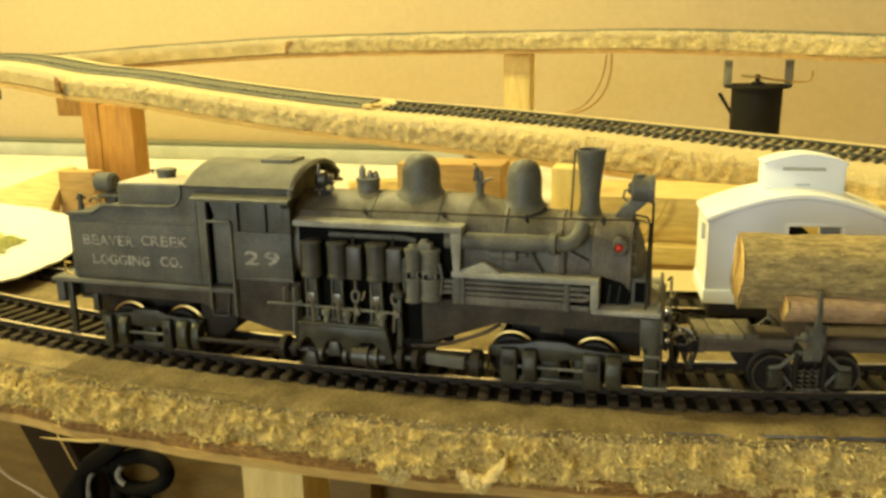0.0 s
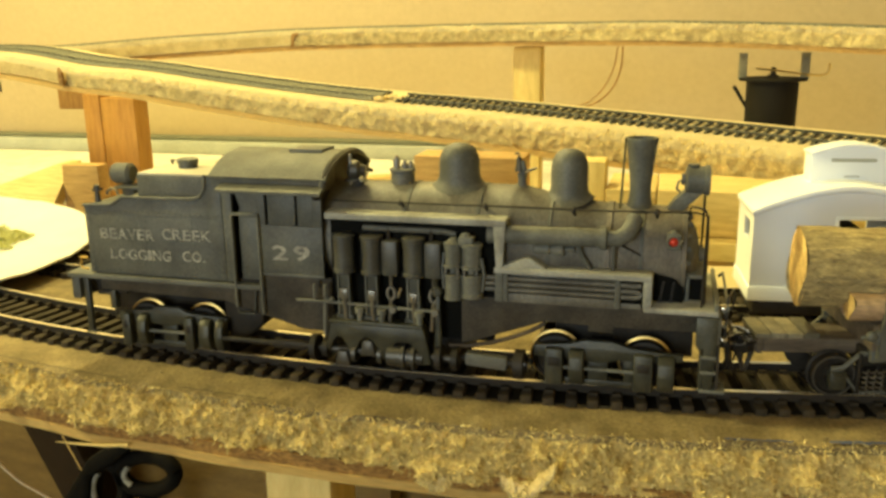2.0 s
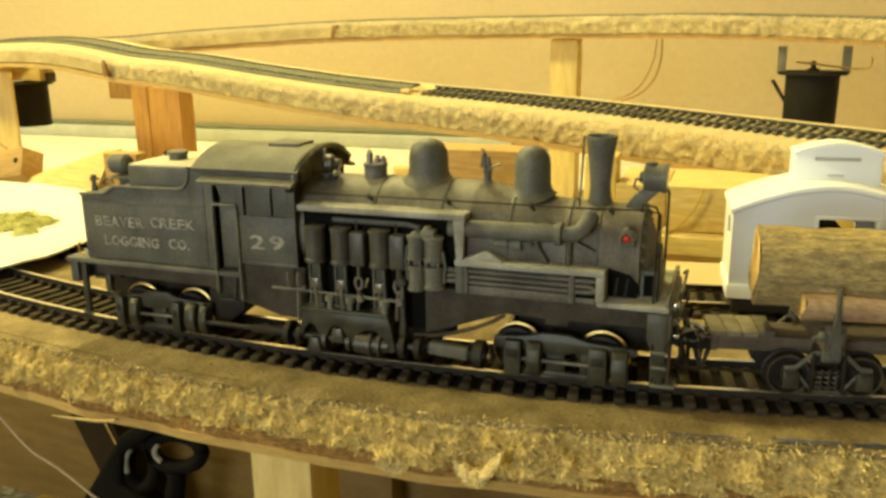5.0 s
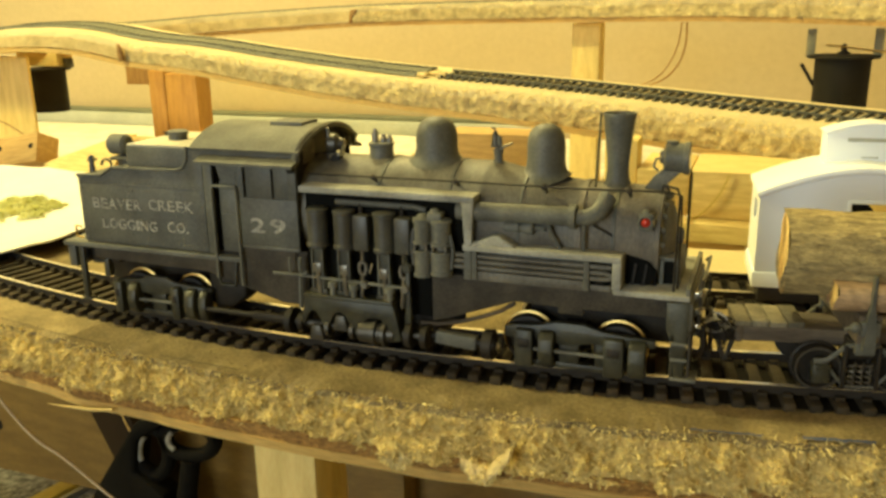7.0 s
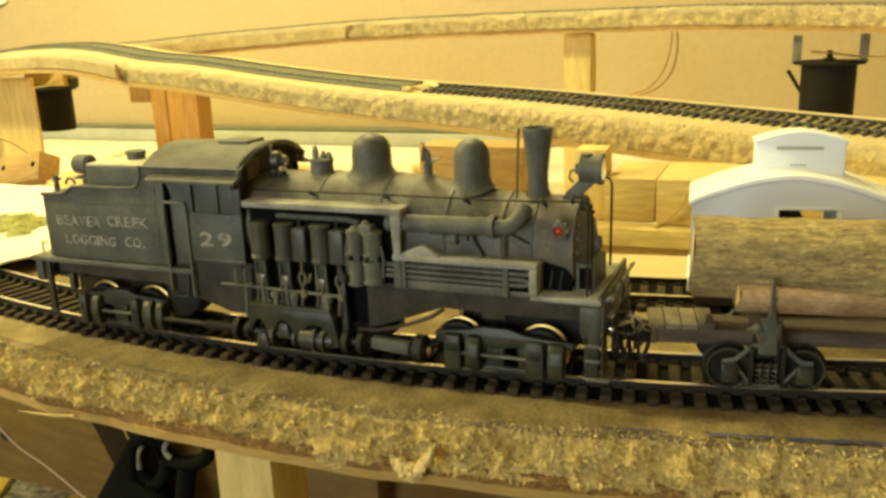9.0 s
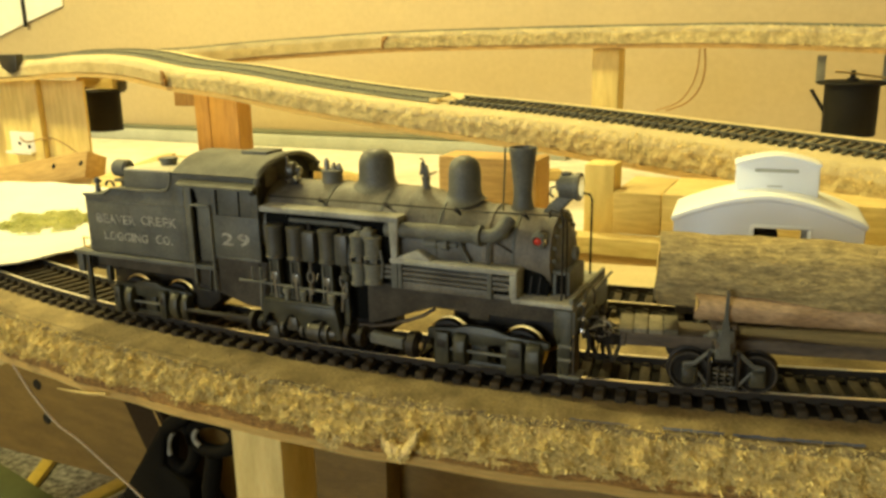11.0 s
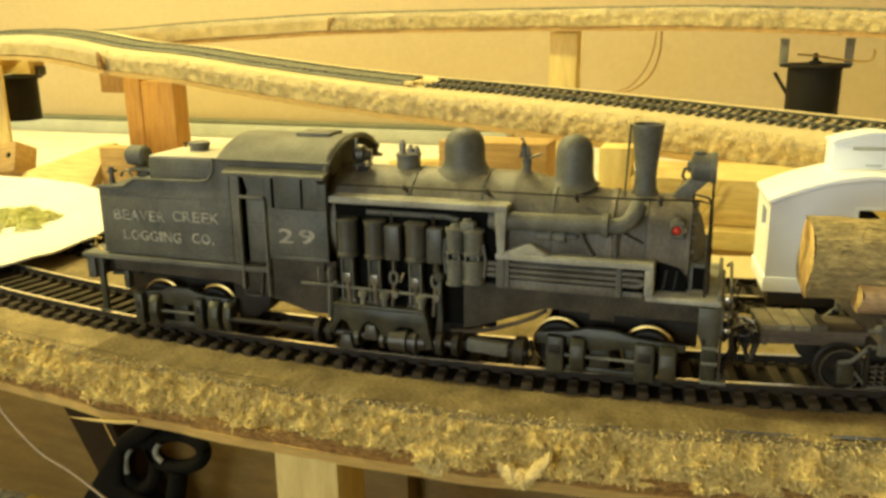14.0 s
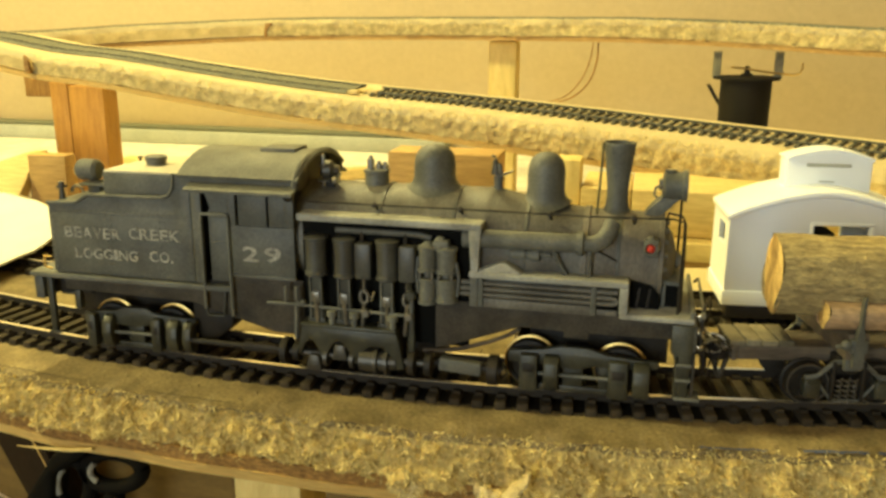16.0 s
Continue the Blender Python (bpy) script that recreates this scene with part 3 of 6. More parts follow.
# ---- tracks ----
def track(name, line, label, pitch, gauge=0.0173, tie=(0.0027, 0.027, 0.0025), rail_h=0.0020, tie_mat="tie", rail_mats=("rail", "steel"), bedded=True, web="roadbed", cant=0.0):
    """line(s) gives a place and heading at s metres; a thing with two rails and its ties."""
    fn, s0, s1 = line
    tr = thing(name, (0, 0, 0), label, "railway track", "model railway tracks", kind="structure")
    n = int((s1 - s0) / 0.004)
    for sgn in (-1, 1):
        for nm, w0, h0, h1, mat in (("rail", 0.0008, 0.0, rail_h - 0.00013, rail_mats[0]), ("rail_head", 0.0011, rail_h - 0.00013, rail_h, rail_mats[1])):
            rows = [[], [], [], []]
            for i in range(n + 1):
                p, d = fn(s0 + (s1 - s0) * i / n)
                o = Vector((d.y, -d.x, 0)) * sgn
                c = p + o * gauge / 2 + Vector((0, 0, tie[2] - sgn * gauge / 2 * cant))
                rows[0].append(c - o * w0 / 2 + Vector((0, 0, h0)))
                rows[1].append(c + o * w0 / 2 + Vector((0, 0, h0)))
                rows[2].append(c + o * w0 / 2 + Vector((0, 0, h1)))
                rows[3].append(c - o * w0 / 2 + Vector((0, 0, h1)))
            strip_mesh(nm, [*rows, rows[0]], [mat], [0, 0, 0, 0], tr)
    for sgn in (-1, 1) if web else ():
        rows = [[], [], [], []]
        for i in range(n + 1):
            p, d = fn(s0 + (s1 - s0) * i / n)
            o = Vector((d.y, -d.x, 0)) * sgn
            for k, (a, h) in enumerate(((-0.0012, 0.0001), (-0.0010, 0.0010), (0.0010, 0.0010), (0.0012, 0.0001))):
                rows[k].append(p + o * (gauge / 2 + a) + Vector((0, 0, h)))
        tagged(strip_mesh("tie_web", rows, [web], [0, 0, 0], tr), "black plastic web under the rail")
    # near-black strip under the ties, painting in the shade of the gaps
    rows = [[], []]
    for i in range(n + 1 if bedded else 0):
        p, d = fn(s0 + (s1 - s0) * i / n)
        o = Vector((d.y, -d.x, 0))
        for k, a in enumerate((-0.0131, 0.0131)):
            rows[k].append(p + o * a + Vector((0, 0, 0.0013)))
    if bedded:
        tagged(strip_mesh("gap_shade", rows, ["roadbed"], [0], tr), "black strip as the shaded gaps between the ties")
    sh = Shape(1.0)
    sh.box(-tie[0] / 2, tie[0] / 2, -tie[1] / 2, tie[1] / 2, 0, tie[2], 0.0006)
    for sgn in (-1, 1):
        for o in (-1, 1):
            y = sgn * gauge / 2 + o * 0.0013
            sh.box(-0.0009, 0.0009, y - 0.0006, y + 0.0006, tie[2], tie[2] + 0.0007)
    me = mesh_of("tie", sh, tie_mat)
    rnd = random.Random(4)
    for i in range(int((s1 - s0) / pitch)):
        p, d = fn(s0 + pitch * (i + 0.5))
        ob = new("tie", me)
        ob.parent = tr
        ob.matrix_local = Matrix.Translation(p) @ Matrix.Rotation(math.atan2(d.y, d.x) + rnd.uniform(-0.015, 0.015), 4, "Z") @ Matrix.Rotation(cant, 4, "X")
    return tr


def circle_line(c, r, a0, a1, z):
    def at(s):
        a = s / r
        p = arc(c, r, a)
        return Vector((p.x, p.y, z)), Vector((math.cos(a), math.sin(a), 0))
    return at, a0 * r, a1 * r


def edge_line(pts, inset, lift=0.0):
    acc = [0.0]
    for a, b in zip(pts, pts[1:]):
        acc.append(acc[-1] + (b - a).length)

    def at(s):
        i = min(max(int(np.searchsorted(acc, s)) - 1, 0), len(pts) - 2)
        f = (s - acc[i]) / (acc[i + 1] - acc[i])
        d = (pts[min(i + 6, len(pts) - 1)] - pts[max(i - 5, 0)])
        d.z = 0
        d.normalize()
        return pts[i].lerp(pts[i + 1], f) + Vector((-d.y, d.x, 0)) * inset + Vector((0, 0, lift)), d
    return at, 0.0, acc[-1]


# pale strip laid just above the fibreboard behind the siding
rows = [[], [], []]
for i in range(61):
    a = 0.055 + 0.375 * i / 60
    for row, inset, z in zip(rows, (0.0144, 0.0425, 0.0425), (TOP + 0.0016, TOP + 0.0020, TOP - 0.004)):
        q = arc(C_SIDE, R_SIDE - inset + 0.0004 * noise.noise(Vector((i * 0.4, inset * 99, 0))), a)
        row.append(Vector((q.x, q.y, z)))
tagged(strip_mesh("rear_pale_strip", rows, ["fibre_pale"], [0, 0]), "pale strip laid over the board behind the siding", "board", kind="structure")
track("main_track", circle_line(C_MAIN, R_MAIN, -0.62, 0.62, TOP), "dusty-tied model track with bright worn rail heads", 0.0050)
track("siding_track", circle_line(C_SIDE, R_SIDE, -0.32, 0.42, TOP), "dusty-tied model siding track behind the main line", 0.0050)
line_at, _, line_end = edge_line(upper_edge, 0.0290, 0.0290 * CANT)

JOINT = 0.0
while line_at(JOINT)[0].x < -0.146:
    JOINT += 0.002
track("upper_track", (line_at, 0.0, JOINT), "grimy grey model track on the raised grade", 0.0050, tie_mat="tie_dusty", rail_mats=("tie_dusty", "tie_dusty"), rail_h=0.0008, tie=(0.0026, 0.027, 0.0013), bedded=False, web="", cant=CANT)
track("upper_track", (line_at, JOINT + 0.010, line_end), "dusty-tied model track on the falling end of the grade", 0.0049, rail_h=0.0012, tie=(0.0020, 0.027, 0.0009), tie_mat="tie_olive", rail_mats=("tie_olive", "rail_grey"), bedded=False, web="", cant=CANT)
track("back_track", edge_line(back_edge, 0.030), "dusty-tied model track on the back loop", 0.0050, tie_mat="tie_pale", rail_mats=("tie_pale", "tie_pale"), rail_h=0.0008, tie=(0.0027, 0.027, 0.0010), bedded=False, web="")


def bed(name, pts, i0, i1, inset, half, lift, mat, label, cant=0.0):
    """Dusty filler between ties along part of an edge."""
    fn, a, b = edge_line(pts, inset, inset * cant)
    rows = [[], [], [], []]
    for i in range(i0, i1 + 1):
        p, d = fn(b * i / len(pts))
        o = Vector((d.y, -d.x, 0))
        for k, (w, h) in enumerate(((-half, 0.0002), (-half + 0.001, lift), (half - 0.001, lift), (half, 0.0002))):
            rows[k].append(p + o * w + Vector((0, 0, h - w * cant)))
    return tagged(strip_mesh(name, rows, [mat], [0, 0, 0]), label, "track bed", kind="structure")


bed("track_bed", upper_edge, 4, int(560 * JOINT / line_end), 0.0290, 0.0142, 0.0011, "tie_dusty", "grimy grey-olive filler between the raised ties", CANT)
bed("track_bed", back_edge, 4, 415, 0.0300, 0.0128, 0.0009, "tie_pale", "pale dusty filler between the back loop ties")
spot, head = line_at(JOINT + 0.004)
for across, along, w in ((-2.0, 0.0, 5.0), (-13.0, -2.0, 2.6), (-8.0, 8.0, 2.2)):
    o = Vector((head.y, -head.x, 0))
    q = spot - o * across * K + head * along * K
    solid("joint_patch", Shape().box(-3.2, 3.2, -w, w, 0, 2.2, 0.7), "fibre_clump", "pale patch at the rail joint", "patch", kind="structure", at=(q.x, q.y, q.z - 0.0006), turn=math.degrees(math.atan2(head.y, head.x)))


# ---- geared locomotive (millimetres; x forward, y away, z up from the rail head) ----
RAIL = TOP + 0.0045


SERIFS = {"B": ((0.1, 0), (0.1, 1)), "E": ((0.1, 0), (0.1, 1)), "A": ((0.06, 0), (0.94, 0)), "V": ((0.06, 1), (0.94, 1)), "R": ((0.1, 0), (0.1, 1), (0.92, 0)),
          "K": ((0.1, 0), (0.1, 1), (0.9, 0), (0.88, 1)), "L": ((0.1, 0), (0.1, 1)), "I": ((0.5, 0), (0.5, 1)), "N": ((0.1, 0), (0.1, 1), (0.9, 1))}
ENDS = {"E": ((1.0, 0.0, 0.24), (1.0, 0.76, 1.0)), "C": ((0.96, 0.70, 0.98),), "G": ((0.96, 0.70, 0.98),), "L": ((1.0, 0.0, 0.28),)}
WIDE = {"I": 0.45, ".": 0.28, "L": 0.86, "E": 0.86, "G": 1.08, "O": 1.1, "N": 1.06, "A": 1.04}


def words(name, text, x, z, y, height, width, mat, parent, label="", weight=0.012):
    """Flat roman lettering on a side that faces -y; x, z: lower left corner; width: stretched to this."""
    bm = bmesh.new()
    total = sum(WIDE.get(ch, 1.0) for ch in text) + 0.16 * (len(text) - 1)
    unit, left = width / total, x
    for ch in text:
        cu = bpy.data.curves.new(name, "FONT")
        cu.body, cu.size, cu.offset, cu.resolution_u, cu.extrude = ch, 1.0, weight, 3, 0.02
        tmp = new(name, cu)
        bpy.context.view_layer.update()
        me = bpy.data.meshes.new_from_object(tmp.evaluated_get(bpy.context.evaluated_depsgraph_get()))
        bpy.data.objects.remove(tmp)
        xs, ys = [v.co.x for v in me.vertices], [v.co.y for v in me.vertices]
        x0, x1, y0, y1 = min(xs), max(xs), min(ys), max(ys)
        w, h = unit * WIDE.get(ch, 1.0), height * (0.2 if ch == "." else 1.0)
        for v in me.vertices:
            v.co = Vector((left + (v.co.x - x0) / (x1 - x0) * w, y + v.co.z * 2 - 0.02, z + (v.co.y - y0) / (y1 - y0) * h)) * K
        bm.from_mesh(me)
        bpy.data.meshes.remove(me)
        sh = Shape()
        for fx, fz in SERIFS.get(ch, ()):
            sh.box(left + (fx - 0.17) * w, left + (fx + 0.17) * w, y - 0.06, y + 0.02, z + fz * h * 0.92, z + h * (fz * 0.92 + 0.08))
        for fx, f0, f1 in ENDS.get(ch, ()):
            sh.box(left + (fx - 0.10) * w, left + fx * w, y - 0.06, y + 0.02, z + f0 * h, z + f1 * h)
        tmp_me = bpy.data.meshes.new(name)
        sh.bm.to_mesh(tmp_me)
        sh.bm.free()
        bm.from_mesh(tmp_me)
        bpy.data.meshes.remove(tmp_me)
        left += w + 0.16 * unit
    me = bpy.data.meshes.new(name)
    bm.to_mesh(me)
    bm.free()
    me.materials.append(M[mat])
    ob = new(name, me)
    ob.parent = parent
    return tagged(ob, label)


def locomotive(at, turn):
    lo = thing("geared_steam_locomotive", at, "weathered grey-black geared logging locomotive model on curved track", "model locomotive", turn=turn)

    def add(name, sh, mat="loco", label="", under=None):
        return part(name, sh, mat, under or lo, label)

    # frame and decks
    add("frame", Shape().prism([(-72, 18.4), (-72, 15.6), (-26, 14.6), (-12, 9.2), (20, 9.4), (29, 9.6), (46, 15.8), (80, 15.9), (80, 19.4), (-20, 19.4), (-22, 18.4)], -9.0, 9.0, b=0.3), "loco_dark")
    add("rear_deck", Shape().box(-77, -22.4, -14.8, 14.8, 18.4, 19.7, 0.3), "loco_dusty")
    add("side_sill", Shape().prism([(-68, 18.3), (-68, 15.4), (-33, 14.8), (-28, 13.4), (-12, 9.0), (-4.4, 9.0), (-4.4, 22.2), (-22.3, 22.2), (-22.3, 18.3)], -13.4, -12.2, b=0.2), "loco_sill")
    add("side_sill", Shape().prism([(27, 20.4), (27, 9.0), (30, 9.7), (46, 15.6), (55.6, 15.4), (55.6, 14.0), (61, 14.0), (61, 15.4), (79, 15.6), (79, 19.7), (68, 19.7), (68, 20.4)], -13.4, -12.2, b=0.2), "loco_sill")
    add("rear_frame", Shape().box(-73.6, -62, -11.5, 10, 13.8, 18.4, 0.3), "loco_dark")
    add("draft_block", Shape().box(-66.5, -64.8, -12.6, -10.6, 10.0, 15.0, 0.3).box(-70.4, -66, -12.0, -11.2, 13.4, 14.2, 0.2), "loco_olive")
    add("rear_beam", Shape().box(-76.5, -74, -14, 14, 12.5, 18.3, 0.3), "loco")
    for y0 in (-14.2, 12.2):
        s = Shape().box(-72.8, -71.2, y0, y0 + 1.2, 4.0, 18.2, 0.2).box(-73.4, -70.2, y0 - 0.3, y0 + 2.0, 3.6, 4.3, 0.2)
        add("rear_step", s, "loco_olive")
    add("front_deck", Shape().box(67.2, 82.6, -15, 15, 19.7, 21.0, 0.4), "loco_light")
    add("toe_board", Shape().box(81.6, 82.5, -14.6, 14.6, 20.9, 22.4, 0.2), "loco_dusty")
    add("grab_rail", Shape().sweep([(83.4, -13.6, 20.6), (84.4, -13.6, 21.6), (84.4, 13.6, 21.6), (83.4, 13.6, 20.6)], 0.35, 6), "loco_dusty")
    add("pilot_beam", Shape().box(80.2, 83.2, -15, 15, 13.6, 19.6, 0.4), "loco")
    for y0 in (-15, 13.4):
        y0 = y0 - 0.5 if y0 < 0 else y0 + 1.2
        ya = y0 if y0 < 0 else y0 - 3.4
        st = add("front_step", Shape().prism([(78.2, 19.6), (82.6, 19.6), (82.6, 14), (81.9, 3.4), (80.2, 3.4), (79.4, 11), (78.2, 14)], y0, y0 + 0.9, b=0.15), "loco_olive")
        add("step_plate", Shape().box(79.2, 80.0, ya, ya + 4.6, 3.4, 13.0, 0.15), "loco_olive", under=st)
        add("step_front", Shape().box(82.7, 83.2, ya + 0.2, ya + 4.8, 4.0, 13.4, 0.15), "loco_sill", under=st)
        for z in (3.0, 7.2, 10.6):
            add("tread", Shape().box(79.4, 84.6 if z < 4 else 82.6, ya - 0.3, ya + 5.0, z, z + 0.7, 0.15), "loco_dusty", under=st)

    # tender tank
    side = [(-70.0, 20), (-31.5, 20), (-31.5, 46), (-35.2, 46), (-35.6, 42.6), (-37.2, 40.4), (-39.5, 39.9), (-58.6, 39.6), (-62, 37.7), (-70.0, 37.3)]
    tank = add("tender_tank", Shape().prism(side, -14, 14, b=0.35), "loco")
    lip = [(-70.0, -14.1, 37.4), (-62, -14.1, 37.8), (-58.6, -14.1, 39.8), (-39.5, -14.1, 40.1), (-37.2, -14.1, 40.6), (-35.7, -14.1, 42.6), (-35.4, -14.1, 46)]
    add("beading", Shape().sweep(lip, 0.45, 8), "loco_dusty", under=tank)
    rv = Shape()
    for x in (-68.9, -54.4, -53.0, -40.0, -38.6, -32.6):
        for k in range(11):
            rv.lathe((x, -14.0, 21.4 + 1.42 * k), (0, -1, 0), [(0, 0.27), (0.16, 0.24), (0.26, 0.06)], 6)
    for k in range(25):
        rv.lathe((-68.9 + 1.5 * k, -14.0, 21.0), (0, -1, 0), [(0, 0.27), (0.16, 0.24), (0.26, 0.06)], 6)
        rv.lathe((-68.9 + 1.5 * k, -14.0, 36.2), (0, -1, 0), [(0, 0.25), (0.14, 0.22), (0.22, 0.06)], 6)
    add("rivets", rv, "loco_dusty", under=tank)
    add("seam", Shape().box(-69.6, -32.0, -14.12, -13.9, 35.5, 35.9, 0.06), "loco_dusty", under=tank)
    add("fuel_bunker", Shape().box(-56, -35.6, -11.6, 12, 38.5, 45.2, 0.8), "loco_dusty")
    # thin lid added to carry the dusty, brightly lit top colour
    add("bunker_lid", Shape().box(-55.6, -36.0, -11.2, 11.6, 45.0, 45.5, 0.15), "cream", "pale dusty bunker lid, coloured as brightly lit")
    add("tank_hatch", Shape().lathe((-47.6, -1, 45.2), (0, 0, 1), [(0, 2.4), (1.4, 2.4), (1.5, 2.7), (2.4, 2.7), (2.6, 2.2)], 20), "loco")
    add("tank_valve", Shape().sweep([(-54.6, 3, 45.2), (-54.6, 3, 46.4)], 0.3, 8).sweep([(-55.2, 3, 46.4), (-54.0, 3.3, 46.5)], 0.28, 6), "loco_dark")
    lampo = add("rear_headlight", Shape().lathe((-70.2, 0, 43.2), (1, 0, 0), [(0, 2.2), (0.3, 2.6), (1.0, 2.75), (4.8, 2.75), (5.6, 2.0)], 20), "loco_dusty")
    add("lens", Shape().lathe((-70.5, 0, 43.2), (1, 0, 0), [(0, 2.1), (0.25, 2.3)], 16), "bright", under=lampo)
    add("lamp_bracket", Shape().box(-67.5, -64, -1.6, 1.6, 37, 40.4, 0.2).box(-69, -61, -3, 3, 39.4, 40.2, 0.2), "loco_dusty", under=lampo)
    add("rear_hose_valve", Shape().sweep([(-69.4, -9, 37), (-69.4, -9, 40.6)], [0.9, 0.5], 8).sweep([(-70.6, -9, 40.2), (-67.8, -9, 40.6)], 0.4, 6).lathe((-69.4, -9, 40.6), (0, 0, 1), [(0, 0.8), (0.9, 0.7), (1.1, 0.3)], 8), "dark_metal")
    add("rear_hose_ring", Shape().sweep([(-66.4 + 1.6 * math.cos(u), -7, 38.8 + 1.6 * math.sin(u)) for u in (math.pi * k / 8 for k in range(9))], 0.4, 6), "bright")
    add("rear_grab_iron", Shape().sweep([(-71, -13.6, 23.6), (-72.8, -13.8, 23.8), (-72.8, -13.8, 21.0), (-71, -13.6, 20.6)], 0.3, 6), "brass")
    for word, x, z, h, w in (("BEAVER", -65.9, 29.1, 2.75, 15.3), ("CREEK", -48.3, 29.6, 2.75, 13.3), ("LOGGING", -63.5, 24.0, 2.65, 17.1), ("CO.", -43.2, 24.3, 2.65, 6.2)):
        words("lettering", word, x, z, -14.05, h, w, "letter", tank, "worn cream serif lettering")
    

    # cab
    cab = add("cab", Shape().box(-22.4, -6.0, -14.0, -13.1, 22.8, 34.6, 0.15), "loco")
    for x0, x1 in ((-22.4, -20.3), (-8.2, -6.0)):
        add("window_post", Shape().box(x0, x1, -14.0, -13.1, 34.5, 42.3, 0.1), "loco", under=cab)
    add("top_rail", Shape().box(-22.4, -6.0, -14.0, -13.1, 42.2, 43.6, 0.1), "loco", under=cab)
    add("door_post", Shape().box(-31.4, -28.9, -14.0, -13.1, 20, 43.4, 0.1), "loco", under=cab)
    # far wall, floor, front and back are darker than the near wall
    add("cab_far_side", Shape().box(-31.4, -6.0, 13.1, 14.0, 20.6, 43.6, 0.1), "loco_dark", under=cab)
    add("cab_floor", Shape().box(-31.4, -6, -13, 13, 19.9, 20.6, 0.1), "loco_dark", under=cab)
    add("window_sash", Shape().box(-19.7, -12.7, -13.7, -13.3, 34.6, 42.2, 0.1), "loco", under=cab)
    add("window_sash", Shape().box(-12.1, -8.1, -13.7, -13.3, 34.6, 42.2, 0.1), "loco", under=cab)
    add("cab_door", Shape().box(-27.5, -22.5, -13.5, -12.9, 20.7, 37.4, 0.2).prism([(-27.5, 37.2), (-22.5, 37.2), (-22.5, 42.8), (-28.3, 42.8), (-26.9, 38.2)], -13.5, -12.9).box(-27.3, -22.7, -13.8, -13.4, 29.7, 30.3, 0.1).box(-27.3, -22.7, -13.8, -13.4, 36.0, 36.6, 0.1), "loco", under=cab)
    add("sill_strip", Shape().box(-22.6, -5.8, -14.3, -13.6, 22.2, 23.0, 0.2), "loco", under=cab)
    roofline = []
    for k in range(17):
        y = -15.1 + 30.2 * k / 16
        roofline.append((y, 46.0 + 4.6 * (1 - (abs(y) / 15.1) ** 2.2)))
    under_line = [(q[0] * 0.97, q[1] - 0.8) for q in roofline][::-1]
    roof = add("cab_roof", Shape().prism(roofline + under_line, -33.8, -4.2, "x"), "loco_dusty", under=cab)
    for sy in (-1, 1):
        pts = [(sy * 17.8, 42.6), (sy * 17.8, 43.3), (sy * 14.1, 44.5), (sy * 13.6, 44.5), (sy * 13.6, 43.8), (sy * 17.0, 42.6)]
        add("eave", Shape().prism(pts, -31.0, -4.6, "x"), "loco_dusty", under=cab)
        add("roof_fillet", Shape().box(-33.6, -5.6, min(sy * 13.0, sy * 14.2), max(sy * 13.0, sy * 14.2), 43.4, 46.0, 0.1), "loco_dusty", under=cab)
    add("roof_hatch", Shape().box(-18.2, -9.4, -3.6, 4.0, 50.2, 51.2, 0.2), "loco_dusty", under=cab)
    arch = [(-13.2 * math.cos(math.pi * k / 14), 43 + 6.9 * math.sin(math.pi * k / 14) ** 0.8) for k in range(15)]
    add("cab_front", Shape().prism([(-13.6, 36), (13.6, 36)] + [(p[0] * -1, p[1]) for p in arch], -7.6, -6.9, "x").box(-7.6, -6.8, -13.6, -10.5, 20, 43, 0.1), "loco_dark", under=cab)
    add("cab_front_rim", Shape().sweep([(-5.2, p[0] * 1.12, p[1] + 0.4) for p in arch], 0.75, 8), "loco", under=cab)
    # tan sheet stands in for the lit background seen through the window
    add("cab_front_window", Shape().box(-6.85, -6.6, -8.6, -3.2, 42.2, 47.4, 0.2), "deck", under=cab)
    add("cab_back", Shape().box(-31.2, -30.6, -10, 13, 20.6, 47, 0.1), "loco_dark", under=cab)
    words("number", "2", -18.9, 26.2, -14.05, 3.6, 3.9, "letter", cab, "worn cream number", 0.02)
    words("number", "9", -13.5, 26.3, -14.05, 3.6, 4.2, "letter", cab, "worn cream number", 0.02)
    for x in (-28.9, -22.0):
        add("grab_iron", Shape().sweep([(x, -14.4, 12.5 if x > -25 else 20), (x, -14.6, 14), (x, -14.6, 36.4), (x + (0.5 if x < -25 else -0.5), -14.2, 37)], 0.38, 8), "loco_dusty", under=cab)
    add("grab_iron", Shape().sweep([(-28.9, -14.5, 37), (-22.0, -14.5, 37)], 0.38, 8), "loco_dusty", under=cab)
    add("cab_step", Shape().sweep([(-29.4, -13.8, 18.4), (-28.8, -14.2, 12.6), (-28.4, -14.2, 12.3), (-24.6, -14.2, 12.3), (-24.4, -14.2, 12.8), (-24.0, -13.8, 18.4)], 0.32, 6).box(-28.6, -24.6, -14.6, -13.2, 12.0, 12.5, 0.15), "loco_olive", under=cab)
    add("cab_lamp", Shape().lathe((-6.8, -14.6, 43.4), (0, 0, -1), [(0, 0.9), (1.6, 1.1), (2.2, 0.8)], 10), "loco_dark", under=cab)

    # boiler
    rings = [(-7, 31, 12.4), (20, 31, 12.6), (36, 31, 12.6), (37, 31, 12.9), (38, 31, 12.7), (48, 30.2, 11.3), (58, 29.6, 10.6), (59, 29.6, 10.5)]
    sh, prev, seg = Shape(), None, 40
